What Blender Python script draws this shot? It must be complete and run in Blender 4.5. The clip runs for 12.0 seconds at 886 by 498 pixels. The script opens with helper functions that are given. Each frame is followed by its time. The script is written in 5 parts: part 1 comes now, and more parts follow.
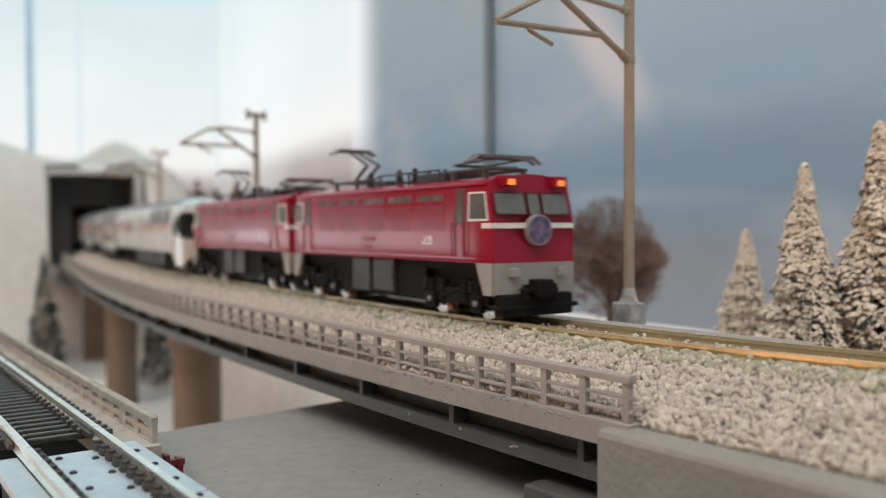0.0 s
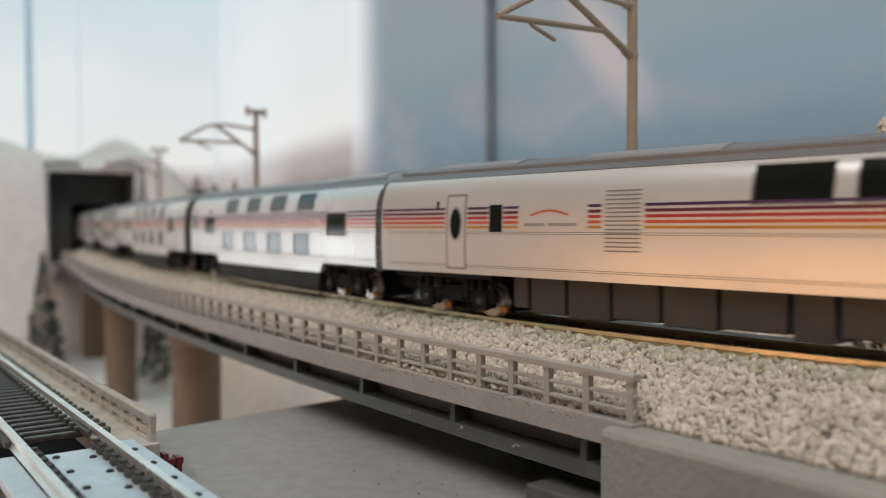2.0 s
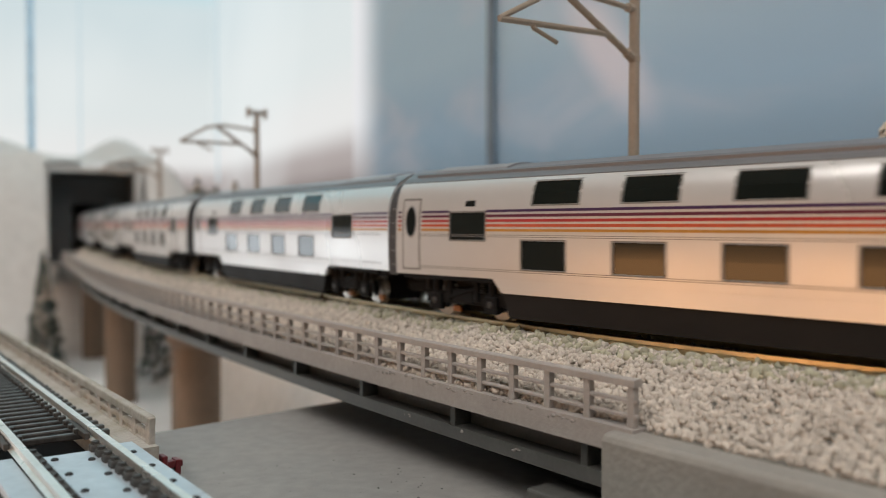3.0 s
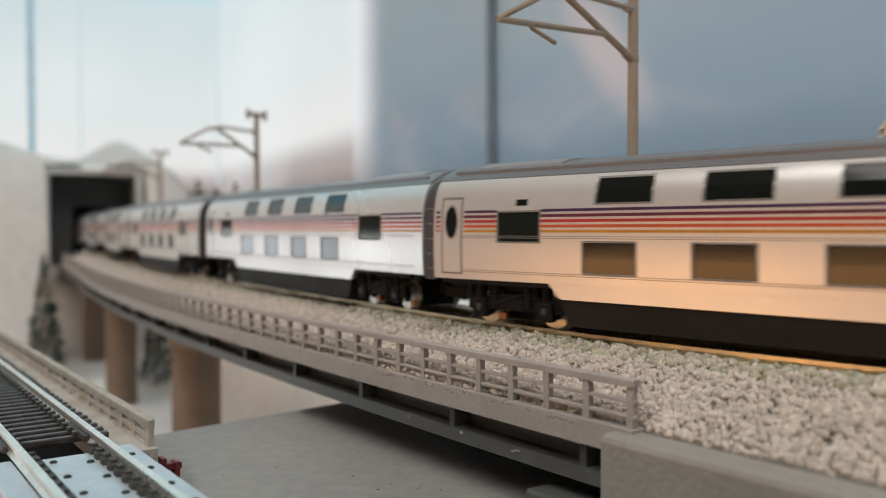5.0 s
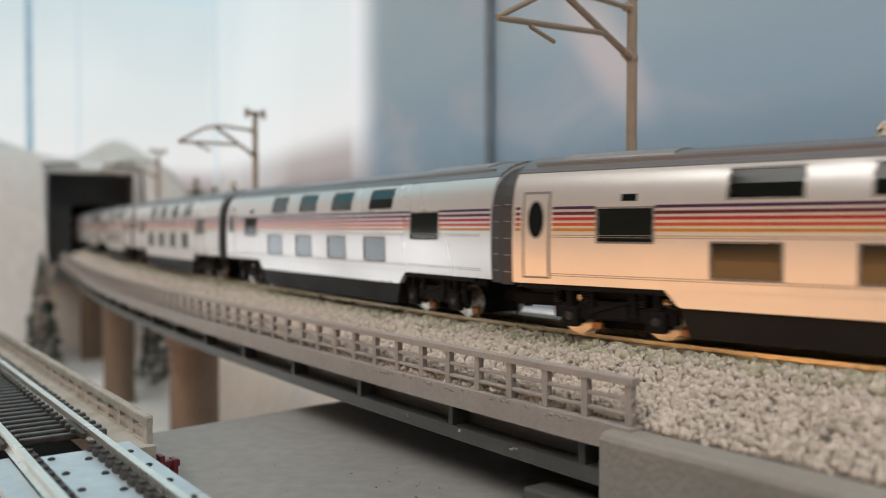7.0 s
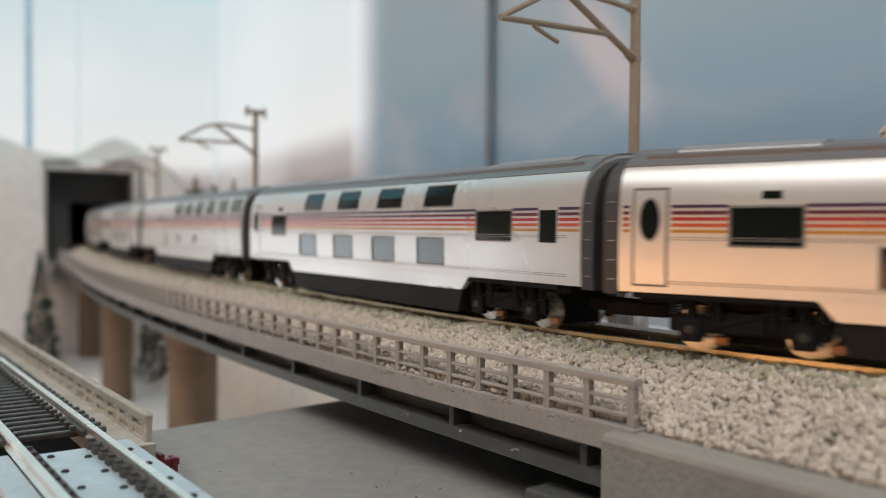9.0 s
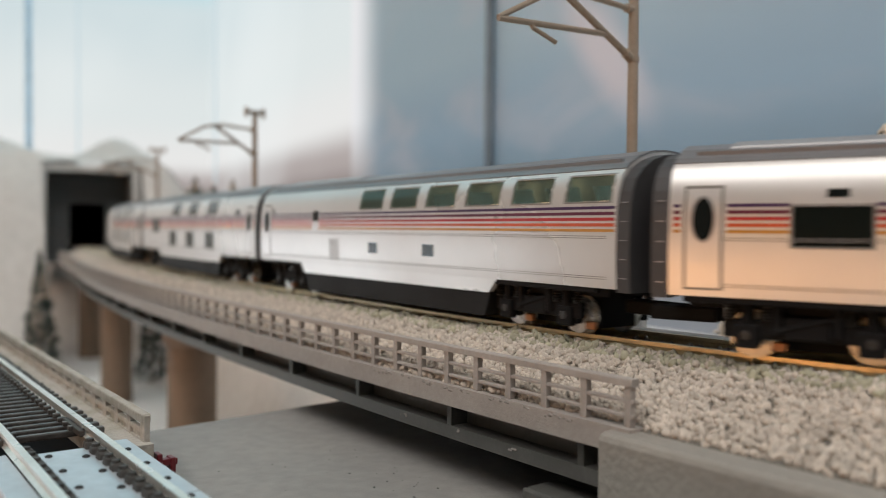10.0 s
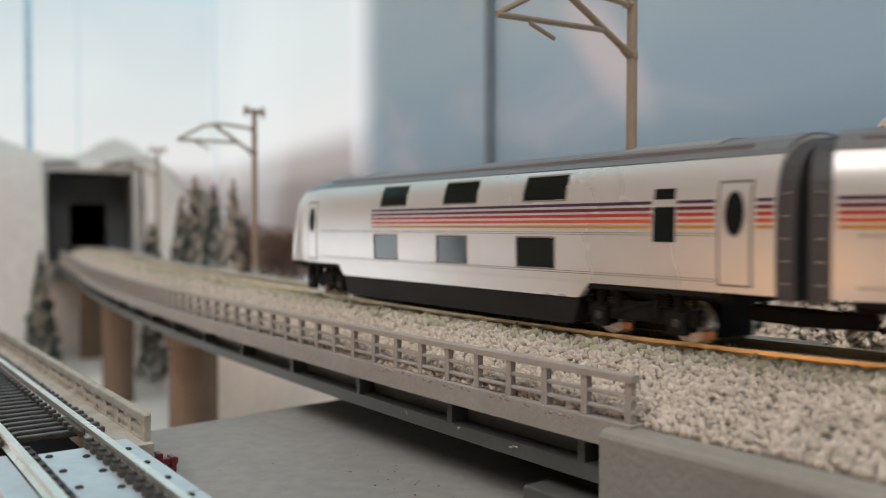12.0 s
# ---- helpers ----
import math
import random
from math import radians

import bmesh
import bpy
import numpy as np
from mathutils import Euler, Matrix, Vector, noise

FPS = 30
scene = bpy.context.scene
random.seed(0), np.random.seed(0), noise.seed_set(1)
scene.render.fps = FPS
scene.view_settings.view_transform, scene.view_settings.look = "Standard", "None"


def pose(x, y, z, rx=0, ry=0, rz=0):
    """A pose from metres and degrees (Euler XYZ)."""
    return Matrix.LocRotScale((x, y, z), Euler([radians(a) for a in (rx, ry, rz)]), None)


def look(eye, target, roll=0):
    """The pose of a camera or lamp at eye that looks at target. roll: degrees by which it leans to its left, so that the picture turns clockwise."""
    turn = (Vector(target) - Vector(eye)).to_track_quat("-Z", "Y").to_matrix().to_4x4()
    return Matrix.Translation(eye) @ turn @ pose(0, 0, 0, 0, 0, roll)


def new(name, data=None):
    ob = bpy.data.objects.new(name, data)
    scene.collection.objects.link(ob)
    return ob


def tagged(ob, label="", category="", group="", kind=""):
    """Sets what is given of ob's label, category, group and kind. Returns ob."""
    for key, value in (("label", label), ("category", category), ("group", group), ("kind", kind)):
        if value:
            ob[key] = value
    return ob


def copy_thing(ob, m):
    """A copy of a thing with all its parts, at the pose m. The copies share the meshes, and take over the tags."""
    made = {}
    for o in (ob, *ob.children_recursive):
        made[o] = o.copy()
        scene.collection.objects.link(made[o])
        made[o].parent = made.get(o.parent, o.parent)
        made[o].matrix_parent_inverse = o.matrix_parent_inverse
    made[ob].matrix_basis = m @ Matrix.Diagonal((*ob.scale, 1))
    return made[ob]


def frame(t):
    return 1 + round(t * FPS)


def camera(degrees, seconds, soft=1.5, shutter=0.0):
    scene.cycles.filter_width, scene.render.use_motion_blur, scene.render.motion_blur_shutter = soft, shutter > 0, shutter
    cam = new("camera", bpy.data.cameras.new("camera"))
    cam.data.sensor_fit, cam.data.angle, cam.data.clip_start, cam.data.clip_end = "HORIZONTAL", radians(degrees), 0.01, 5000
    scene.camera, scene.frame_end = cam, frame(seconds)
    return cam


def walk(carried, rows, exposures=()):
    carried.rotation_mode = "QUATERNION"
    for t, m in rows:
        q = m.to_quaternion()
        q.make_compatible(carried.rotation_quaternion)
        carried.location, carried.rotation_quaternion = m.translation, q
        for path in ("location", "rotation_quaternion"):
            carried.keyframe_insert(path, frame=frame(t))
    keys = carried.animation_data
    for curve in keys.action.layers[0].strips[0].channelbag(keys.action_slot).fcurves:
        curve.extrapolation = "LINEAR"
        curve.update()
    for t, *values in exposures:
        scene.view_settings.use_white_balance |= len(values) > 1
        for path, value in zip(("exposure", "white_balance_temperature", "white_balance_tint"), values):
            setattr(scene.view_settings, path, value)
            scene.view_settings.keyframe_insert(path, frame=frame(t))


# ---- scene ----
MM = 0.001

# ---- camera ----
cam = camera(54.98, 12.0, soft=1.0, shutter=0.18)
cam.data.dof.use_dof = True
cam.data.dof.focus_distance = 0.126
cam.data.dof.aperture_fstop = 20.0
EYE = [
    (0.0, 0.30, -2.09, 16.17, -1.482, 0.143, -0.269),
    (0.5, 0.02, -0.89, 16.29, -1.604, -0.066, -0.105),
    (1.0, -0.20, -0.69, 16.06, -1.606, -0.142, -0.095),
    (1.5, -0.16, -0.67, 16.07, -1.609, -0.027, -0.127),
    (2.0, 0.02, -0.77, 16.01, -1.624, 0.123, -0.185),
    (2.5, -0.41, -0.49, 16.11, -1.611, 0.161, -0.067),
    (3.0, -0.04, -0.35, 16.23, -1.527, 0.150, 0.062),
    (5.0, 0.31, -0.20, 16.18, -1.443, 0.221, -0.141),
    (5.5, 0.07, -0.51, 16.02, -1.433, 0.187, -0.141),
    (6.0, 0.17, -0.24, 16.13, -1.403, 0.139, -0.030),
    (6.5, 0.00, 0.00, 16.04, -1.429, 0.000, 0.000),
    (7.0, 0.17, -0.26, 15.90, -1.439, 0.083, 0.019),
    (9.0, -0.39, 0.11, 15.76, -1.405, -0.027, 0.456),
    (9.5, -0.14, 0.19, 15.73, -1.368, 0.031, 0.442),
    (10.0, -0.03, -0.01, 15.67, -1.360, -0.019, 0.434),
    (10.5, -0.01, 0.09, 15.76, -1.407, -0.083, 0.440),
    (11.0, 0.05, 0.15, 15.69, -1.359, -0.094, 0.335),
    (11.5, 0.00, 0.19, 15.64, -1.452, -0.067, 0.194),
    (12.0, 0.22, 0.21, 15.58, -1.494, 0.056, 0.049),
]
walk(cam, [(t, pose(x * MM, y * MM, z * MM, 90 + p, 0, yaw) @ pose(0, 0, 0, 0, 0, roll))
           for t, x, y, z, p, yaw, roll in EYE],
     exposures=[(0.0, 0.18), (1.4, 0.18), (1.9, 0.0), (12.0, 0.0)])

# ---- world and lights ----
world = bpy.data.worlds.new("room_air")
scene.world = world
world.use_nodes = True
world.node_tree.nodes["Background"].inputs[0].default_value = (0.62, 0.68, 0.75, 1)
world.node_tree.nodes["Background"].inputs[1].default_value = 0.35


def lamp(name, eye, target, size, size_y, watts, colour):
    data = bpy.data.lights.new(name, "AREA")
    data.shape, data.size, data.size_y = "RECTANGLE", size, size_y
    data.energy, data.color = watts, colour
    ob = new(name, data)
    ob.matrix_world = look(eye, target)
    return ob


# three area lights round the table, all out of view
# broad fill overhead, centred behind the viewer to reach bridge side and tunnel
lamp("overhead_fill_light", (-0.25, -0.35, 1.62), (-0.1, 0.2, 0.0), 2.4, 2.0, 55.0, (1.0, 0.96, 0.92))
# added orange light, stands in for a warm low surface mirrored in the cars
lamp("warm_low_fill_light", (-0.70, -0.31, -0.115), (0.03, 0.07, -0.03), 0.82, 0.2, 1.75, (1.0, 0.47, 0.17))
# the daylight window in the far side wall, inferred from reflections in the panes
lamp("window_light", (-3.15, 1.55, -0.40), (0.0, 1.1, -0.40), 2.6, 0.9, 21.0, (0.86, 0.94, 1.0))


# ---- materials ----
def mat(name, colour, rough=0.6, metal=0.0, second=None, scale=400.0, amount=0.5, bump=0.0, bump_scale=1500.0,
        fine=0.15, per_object=0.0, coat=0.0, spec=0.5):
    """Two scales of colour variation (stains by noise, fine grain) with relief; scale in cycles per metre."""
    m = bpy.data.materials.new(name)
    m.use_nodes = True
    nt = m.node_tree
    nodes, links = nt.nodes, nt.links
    bsdf = nodes["Principled BSDF"]
    bsdf.inputs["Roughness"].default_value = rough
    bsdf.inputs["Metallic"].default_value = metal
    bsdf.inputs["Specular IOR Level"].default_value = spec
    bsdf.inputs["Coat Weight"].default_value = coat
    second = second or tuple(c * 0.72 for c in colour)
    co = nodes.new("ShaderNodeTexCoord")
    big = nodes.new("ShaderNodeTexNoise")
    big.inputs["Scale"].default_value = scale
    big.inputs["Detail"].default_value = 5
    small = nodes.new("ShaderNodeTexNoise")
    small.inputs["Scale"].default_value = scale * 9
    small.inputs["Detail"].default_value = 3
    links.new(co.outputs["Object"], big.inputs["Vector"])
    links.new(co.outputs["Object"], small.inputs["Vector"])
    ramp = nodes.new("ShaderNodeMapRange")
    ramp.inputs["From Min"].default_value = 0.38
    ramp.inputs["From Max"].default_value = 0.68
    ramp.inputs["To Max"].default_value = amount
    links.new(big.outputs["Fac"], ramp.inputs["Value"])
    mix = nodes.new("ShaderNodeMix")
    mix.data_type = "RGBA"
    mix.inputs["A"].default_value = (*colour, 1)
    mix.inputs["B"].default_value = (*second, 1)
    links.new(ramp.outputs["Result"], mix.inputs["Factor"])
    hsv = nodes.new("ShaderNodeHueSaturation")
    val = nodes.new("ShaderNodeMapRange")
    val.inputs["To Min"].default_value = 1 - fine
    val.inputs["To Max"].default_value = 1 + fine
    links.new(small.outputs["Fac"], val.inputs["Value"])
    if per_object:
        info = nodes.new("ShaderNodeObjectInfo")
        geo = nodes.new("ShaderNodeNewGeometry")
        add = nodes.new("ShaderNodeMath")
        add.operation = "ADD"
        links.new(info.outputs["Random"], add.inputs[0])
        links.new(geo.outputs["Random Per Island"], add.inputs[1])
        frac = nodes.new("ShaderNodeMath")
        frac.operation = "FRACT"
        links.new(add.outputs[0], frac.inputs[0])
        r2 = nodes.new("ShaderNodeMapRange")
        r2.inputs["To Min"].default_value = 1 - per_object
        r2.inputs["To Max"].default_value = 1 + per_object
        links.new(frac.outputs[0], r2.inputs["Value"])
        mul = nodes.new("ShaderNodeMath")
        mul.operation = "MULTIPLY"
        links.new(val.outputs["Result"], mul.inputs[0])
        links.new(r2.outputs["Result"], mul.inputs[1])
        links.new(mul.outputs[0], hsv.inputs["Value"])
    else:
        links.new(val.outputs["Result"], hsv.inputs["Value"])
    links.new(mix.outputs["Result"], hsv.inputs["Color"])
    links.new(hsv.outputs["Color"], bsdf.inputs["Base Color"])
    rr = nodes.new("ShaderNodeMapRange")
    rr.inputs["To Min"].default_value = max(0.02, rough - 0.12)
    rr.inputs["To Max"].default_value = min(1.0, rough + 0.12)
    links.new(big.outputs["Fac"], rr.inputs["Value"])
    links.new(rr.outputs["Result"], bsdf.inputs["Roughness"])
    if bump:
        grain = nodes.new("ShaderNodeTexNoise")
        grain.inputs["Scale"].default_value = bump_scale
        grain.inputs["Detail"].default_value = 4
        links.new(co.outputs["Object"], grain.inputs["Vector"])
        bp = nodes.new("ShaderNodeBump")
        bp.inputs["Strength"].default_value = 0.6
        bp.inputs["Distance"].default_value = bump * MM
        links.new(grain.outputs["Fac"], bp.inputs["Height"])
        links.new(bp.outputs["Normal"], bsdf.inputs["Normal"])
    return m


def glow(name, colour, strength):
    m = bpy.data.materials.new(name)
    m.use_nodes = True
    b = m.node_tree.nodes["Principled BSDF"]
    b.inputs["Base Color"].default_value = (0.03, 0.03, 0.03, 1)
    b.inputs["Emission Color"].default_value = (*colour, 1)
    b.inputs["Emission Strength"].default_value = strength
    return m


def glass(name, tint, rough=0.03):
    m = bpy.data.materials.new(name)
    m.use_nodes = True
    b = m.node_tree.nodes["Principled BSDF"]
    b.inputs["Base Color"].default_value = (*tint, 1)
    b.inputs["Roughness"].default_value = rough
    b.inputs["Transmission Weight"].default_value = 0.9
    b.inputs["IOR"].default_value = 1.2
    return m


CONCRETE = mat("grey_moulded_plastic", (0.33, 0.298, 0.275), 0.62, second=(0.40, 0.365, 0.335), scale=120, bump=0.12, bump_scale=2500)
GIRDER = mat("dark_grey_plastic", (0.085, 0.085, 0.078), 0.5, second=(0.14, 0.135, 0.125), scale=150, bump=0.08, bump_scale=2500)
ABUT = mat("cast_grey_block", (0.27, 0.25, 0.225), 0.75, second=(0.35, 0.325, 0.29), scale=90, bump=0.3, bump_scale=1200)
WEB = mat("warm_grey_web", (0.22, 0.195, 0.175), 0.6, second=(0.28, 0.25, 0.225), scale=120, bump=0.08, bump_scale=2500)
BOARD = mat("grey_painted_board", (0.25, 0.24, 0.228), 0.6, second=(0.31, 0.295, 0.275), scale=45, bump=0.12, bump_scale=2600, fine=0.22)
SNOW = mat("powder_snow", (0.86, 0.85, 0.83), 0.85, second=(0.76, 0.75, 0.73), scale=25, bump=0.5, bump_scale=700)
HILLSNOW = mat("plaster_snow", (0.56, 0.54, 0.515), 0.9, second=(0.44, 0.425, 0.405), scale=14, bump=0.5, bump_scale=150)
WALKSNOW = mat("snowy_walkway", (0.43, 0.40, 0.36), 0.85, second=(0.28, 0.26, 0.195), scale=160, amount=0.8, bump=0.5, bump_scale=900, fine=0.25)
BALLAST = mat("white_ballast", (0.54, 0.475, 0.41), 0.9, second=(0.45, 0.40, 0.345), scale=600, per_object=0.2, bump=0.4, bump_scale=1900)
# dark tone puts the shade of the gaps between stones into the bed
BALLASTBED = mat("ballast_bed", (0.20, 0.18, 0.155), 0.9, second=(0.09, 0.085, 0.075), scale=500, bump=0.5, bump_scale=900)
GREENSTONE = mat("greenish_ballast", (0.40, 0.375, 0.27), 0.9, second=(0.31, 0.295, 0.24), scale=600, per_object=0.2)
RAILSIDE = mat("brass_rail", (0.74, 0.62, 0.40), 0.32, metal=0.75, second=(0.52, 0.42, 0.26), scale=80)
STEELRAIL = mat("nickel_rail", (0.88, 0.85, 0.80), 0.30, metal=0.75, second=(0.66, 0.61, 0.54), scale=120)
RUSTRAIL = mat("rail_flank", (0.07, 0.065, 0.06), 0.6, metal=0.3, scale=200)
SLEEPER = mat("brown_sleeper", (0.040, 0.036, 0.033), 0.42, second=(0.15, 0.14, 0.13), scale=420, bump=0.15, bump_scale=1200)
PLATE = mat("aluminium_plate", (0.62, 0.66, 0.70), 0.42, metal=0.55, second=(0.50, 0.54, 0.58), scale=70, bump=0.03, bump_scale=900)
DARK = mat("black_plastic", (0.005, 0.005, 0.006), 0.7, second=(0.010, 0.010, 0.010), scale=200, spec=0.2)
DARKGREY = mat("charcoal_plastic", (0.015, 0.015, 0.016), 0.6, scale=200)
REDBIT = mat("red_moulded_clip", (0.13, 0.012, 0.018), 0.4, scale=200)
PIER = mat("terracotta_pier", (0.21, 0.15, 0.105), 0.6, second=(0.14, 0.10, 0.07), scale=60, bump=0.1, bump_scale=800)
POLE = mat("weathered_tan_pole", (0.30, 0.235, 0.18), 0.6, second=(0.38, 0.32, 0.26), scale=150, bump=0.05)
POLEBASE = mat("frosted_grey_base", (0.26, 0.26, 0.26), 0.8, second=(0.52, 0.50, 0.48), scale=500, amount=0.8, bump=0.3)
TUNNEL = mat("dark_tunnel_wall", (0.10, 0.115, 0.12), 0.85, second=(0.15, 0.125, 0.115), scale=40, bump=0.3)
PORTAL = mat("pale_portal", (0.55, 0.56, 0.55), 0.85, second=(0.46, 0.45, 0.43), scale=40, bump=0.3)
PANELGREY = mat("room_wall_paint", (0.66, 0.62, 0.56), 0.85, scale=3)
FLOORWOOD = mat("room_floor_wood", (0.30, 0.17, 0.08), 0.5, second=(0.22, 0.12, 0.055), scale=8)
SEAM = mat("blue_grey_seam", (0.16, 0.20, 0.24), 0.6, scale=60)
BLUESEAM = mat("pale_blue_frame", (0.42, 0.62, 0.78), 0.5, scale=60)

GLUE = mat("dried_clear_glue", (0.33, 0.30, 0.28), 0.12, scale=300, coat=0.6)


def painted(name, stops, rough=0.8, glowing=0.0, cloud=(0.5, 0.42, 0.44), amount=0.5, scale=7.0, stretch=2.2,
            pale=None):
    """A printed sheet: colours by height, with soft drifting clouds in a second colour."""
    m = bpy.data.materials.new(name)
    m.use_nodes = True
    nt = m.node_tree
    nodes, links = nt.nodes, nt.links
    bsdf = nodes["Principled BSDF"]
    bsdf.inputs["Roughness"].default_value = rough
    bsdf.inputs["Specular IOR Level"].default_value = 0.15
    co = nodes.new("ShaderNodeTexCoord")
    sep = nodes.new("ShaderNodeSeparateXYZ")
    links.new(co.outputs["Object"], sep.inputs[0])
    span = nodes.new("ShaderNodeMapRange")
    span.inputs["From Min"].default_value = 0.0
    span.inputs["From Max"].default_value = 0.4
    links.new(sep.outputs["Z"], span.inputs["Value"])
    ramp = nodes.new("ShaderNodeValToRGB")
    ramp.color_ramp.interpolation = "EASE"
    els = ramp.color_ramp.elements
    while len(els) < len(stops):
        els.new(0.5)
    for el, (z, col) in zip(els, stops):
        el.position = z / 400.0
        el.color = (*col, 1)
    links.new(span.outputs["Result"], ramp.inputs["Fac"])
    mp = nodes.new("ShaderNodeMapping")
    mp.inputs["Scale"].default_value = (1, 1, stretch)
    mp.inputs["Rotation"].default_value = (0.3, 0.5, 0)
    links.new(co.outputs["Object"], mp.inputs["Vector"])
    tex = nodes.new("ShaderNodeTexNoise")
    tex.inputs["Scale"].default_value = scale
    tex.inputs["Detail"].default_value = 3
    tex.inputs["Distortion"].default_value = 0.8
    links.new(mp.outputs["Vector"], tex.inputs["Vector"])
    fac = nodes.new("ShaderNodeMapRange")
    fac.interpolation_type = "SMOOTHSTEP"
    fac.inputs["From Min"].default_value = 0.45
    fac.inputs["From Max"].default_value = 0.75
    fac.inputs["To Max"].default_value = amount
    links.new(tex.outputs["Fac"], fac.inputs["Value"])
    mix = nodes.new("ShaderNodeMix")
    mix.data_type = "RGBA"
    mix.inputs["B"].default_value = (*cloud, 1)
    links.new(fac.outputs["Result"], mix.inputs["Factor"])
    links.new(ramp.outputs["Color"], mix.inputs["A"])
    out = mix.outputs["Result"]
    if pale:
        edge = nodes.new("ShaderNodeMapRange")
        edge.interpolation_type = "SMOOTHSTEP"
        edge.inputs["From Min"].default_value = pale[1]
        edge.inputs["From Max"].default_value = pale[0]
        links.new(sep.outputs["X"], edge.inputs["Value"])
        # base colour goes to black where the edge's emission takes over
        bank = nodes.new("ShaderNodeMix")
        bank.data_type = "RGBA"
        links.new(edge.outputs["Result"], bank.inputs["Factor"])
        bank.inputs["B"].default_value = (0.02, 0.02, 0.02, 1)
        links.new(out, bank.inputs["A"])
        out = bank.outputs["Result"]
        # one pale slanting cloud streak
        slant = nodes.new("ShaderNodeMapping")
        slant.vector_type = "TEXTURE"
        slant.inputs["Location"].default_value = (0.064, 0, 0.088)
        slant.inputs["Rotation"].default_value = (0, radians(-22), 0)
        slant.inputs["Scale"].default_value = (0.011, 1000, 0.045)
        links.new(co.outputs["Object"], slant.inputs["Vector"])
        ball = nodes.new("ShaderNodeTexGradient")
        ball.gradient_type = "SPHERICAL"
        links.new(slant.outputs["Vector"], ball.inputs["Vector"])
        puff = nodes.new("ShaderNodeMapRange")
        puff.interpolation_type = "SMOOTHSTEP"
        puff.inputs["To Max"].default_value = 0.75
        puff.inputs["From Max"].default_value = 0.8
        links.new(ball.outputs["Fac"], puff.inputs["Value"])
        streak = nodes.new("ShaderNodeMix")
        streak.data_type = "RGBA"
        streak.inputs["B"].default_value = (0.74, 0.72, 0.80, 1)
        links.new(puff.outputs["Result"], streak.inputs["Factor"])
        links.new(out, streak.inputs["A"])
        out = streak.outputs["Result"]
        # the free edge is made to glow, fading it into the bright blind
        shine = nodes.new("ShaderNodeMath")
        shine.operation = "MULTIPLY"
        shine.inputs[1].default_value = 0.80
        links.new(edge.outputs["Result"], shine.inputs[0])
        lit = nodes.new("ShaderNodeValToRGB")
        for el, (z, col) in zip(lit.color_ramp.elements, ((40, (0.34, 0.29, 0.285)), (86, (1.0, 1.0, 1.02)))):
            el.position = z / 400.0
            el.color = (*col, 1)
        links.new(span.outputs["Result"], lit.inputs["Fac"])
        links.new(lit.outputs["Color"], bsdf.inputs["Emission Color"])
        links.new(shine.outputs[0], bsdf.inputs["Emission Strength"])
    links.new(out, bsdf.inputs["Base Color"])
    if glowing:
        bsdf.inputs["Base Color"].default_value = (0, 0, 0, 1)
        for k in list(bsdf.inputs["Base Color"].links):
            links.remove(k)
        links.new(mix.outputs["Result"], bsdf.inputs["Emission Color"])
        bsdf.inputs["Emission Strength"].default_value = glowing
    return m


# pale: x span over which the left margin glows to match the blind
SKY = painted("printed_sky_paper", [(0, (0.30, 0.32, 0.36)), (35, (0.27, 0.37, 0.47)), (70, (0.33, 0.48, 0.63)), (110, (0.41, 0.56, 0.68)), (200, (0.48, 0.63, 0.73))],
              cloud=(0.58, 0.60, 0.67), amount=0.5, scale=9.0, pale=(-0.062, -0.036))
# emission in place of daylight; the cyan top stop lies above view, for reflections
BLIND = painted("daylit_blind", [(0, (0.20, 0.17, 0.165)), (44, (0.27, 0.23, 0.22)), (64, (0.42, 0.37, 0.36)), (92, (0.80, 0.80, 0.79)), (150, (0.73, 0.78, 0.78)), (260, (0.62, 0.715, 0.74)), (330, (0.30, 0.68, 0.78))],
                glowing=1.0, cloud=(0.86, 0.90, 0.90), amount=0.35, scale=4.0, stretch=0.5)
# seams glow a little dimmer than the blind so that they show on it
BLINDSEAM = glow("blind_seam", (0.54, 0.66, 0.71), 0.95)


# ---- mesh helpers (millimetres) ----
def part(name, bm, material, parent=None, label="", smooth=False, m=None):
    """Links a bmesh, built in millimetres, as one mesh object under parent."""
    me = bpy.data.meshes.new(name)
    bmesh.ops.recalc_face_normals(bm, faces=bm.faces)
    bm.transform(Matrix.Scale(MM, 4))
    if smooth:
        for f in bm.faces:
            f.smooth = True
        if smooth == "edges":
            for g in bm.edges:
                g.smooth = len(g.link_faces) == 2 and g.calc_face_angle(0) < 0.6
    bm.to_mesh(me)
    bm.free()
    me.materials.append(material)
    ob = new(name, me)
    if parent:
        ob.parent = parent
    if m is not None:
        ob.matrix_basis = m
    if label:
        ob["label"] = label
    return ob


def thing(name, label, category, group="", m=None, kind=""):
    ob = new(name)
    ob.empty_display_size = 0.01
    if m is not None:
        ob.matrix_basis = m
    return tagged(ob, label, category, group, kind)


def box(bm, x0, x1, y0, y1, z0, z1, bev=0.0, m=None):
    vs = [bm.verts.new(Vector((x, y, z))) for x in (x0, x1) for y in (y0, y1) for z in (z0, z1)]
    fs = [bm.faces.new([vs[i] for i in q]) for q in
          ((0, 1, 3, 2), (4, 6, 7, 5), (0, 4, 5, 1), (2, 3, 7, 6), (0, 2, 6, 4), (1, 5, 7, 3))]
    if m is not None:
        for v in vs:
            v.co = m @ v.co
    if bev:
        es = list({e for f in fs for e in f.edges})
        bmesh.ops.bevel(bm, geom=es, offset=bev, segments=2, affect="EDGES", profile=0.5)
    return bm


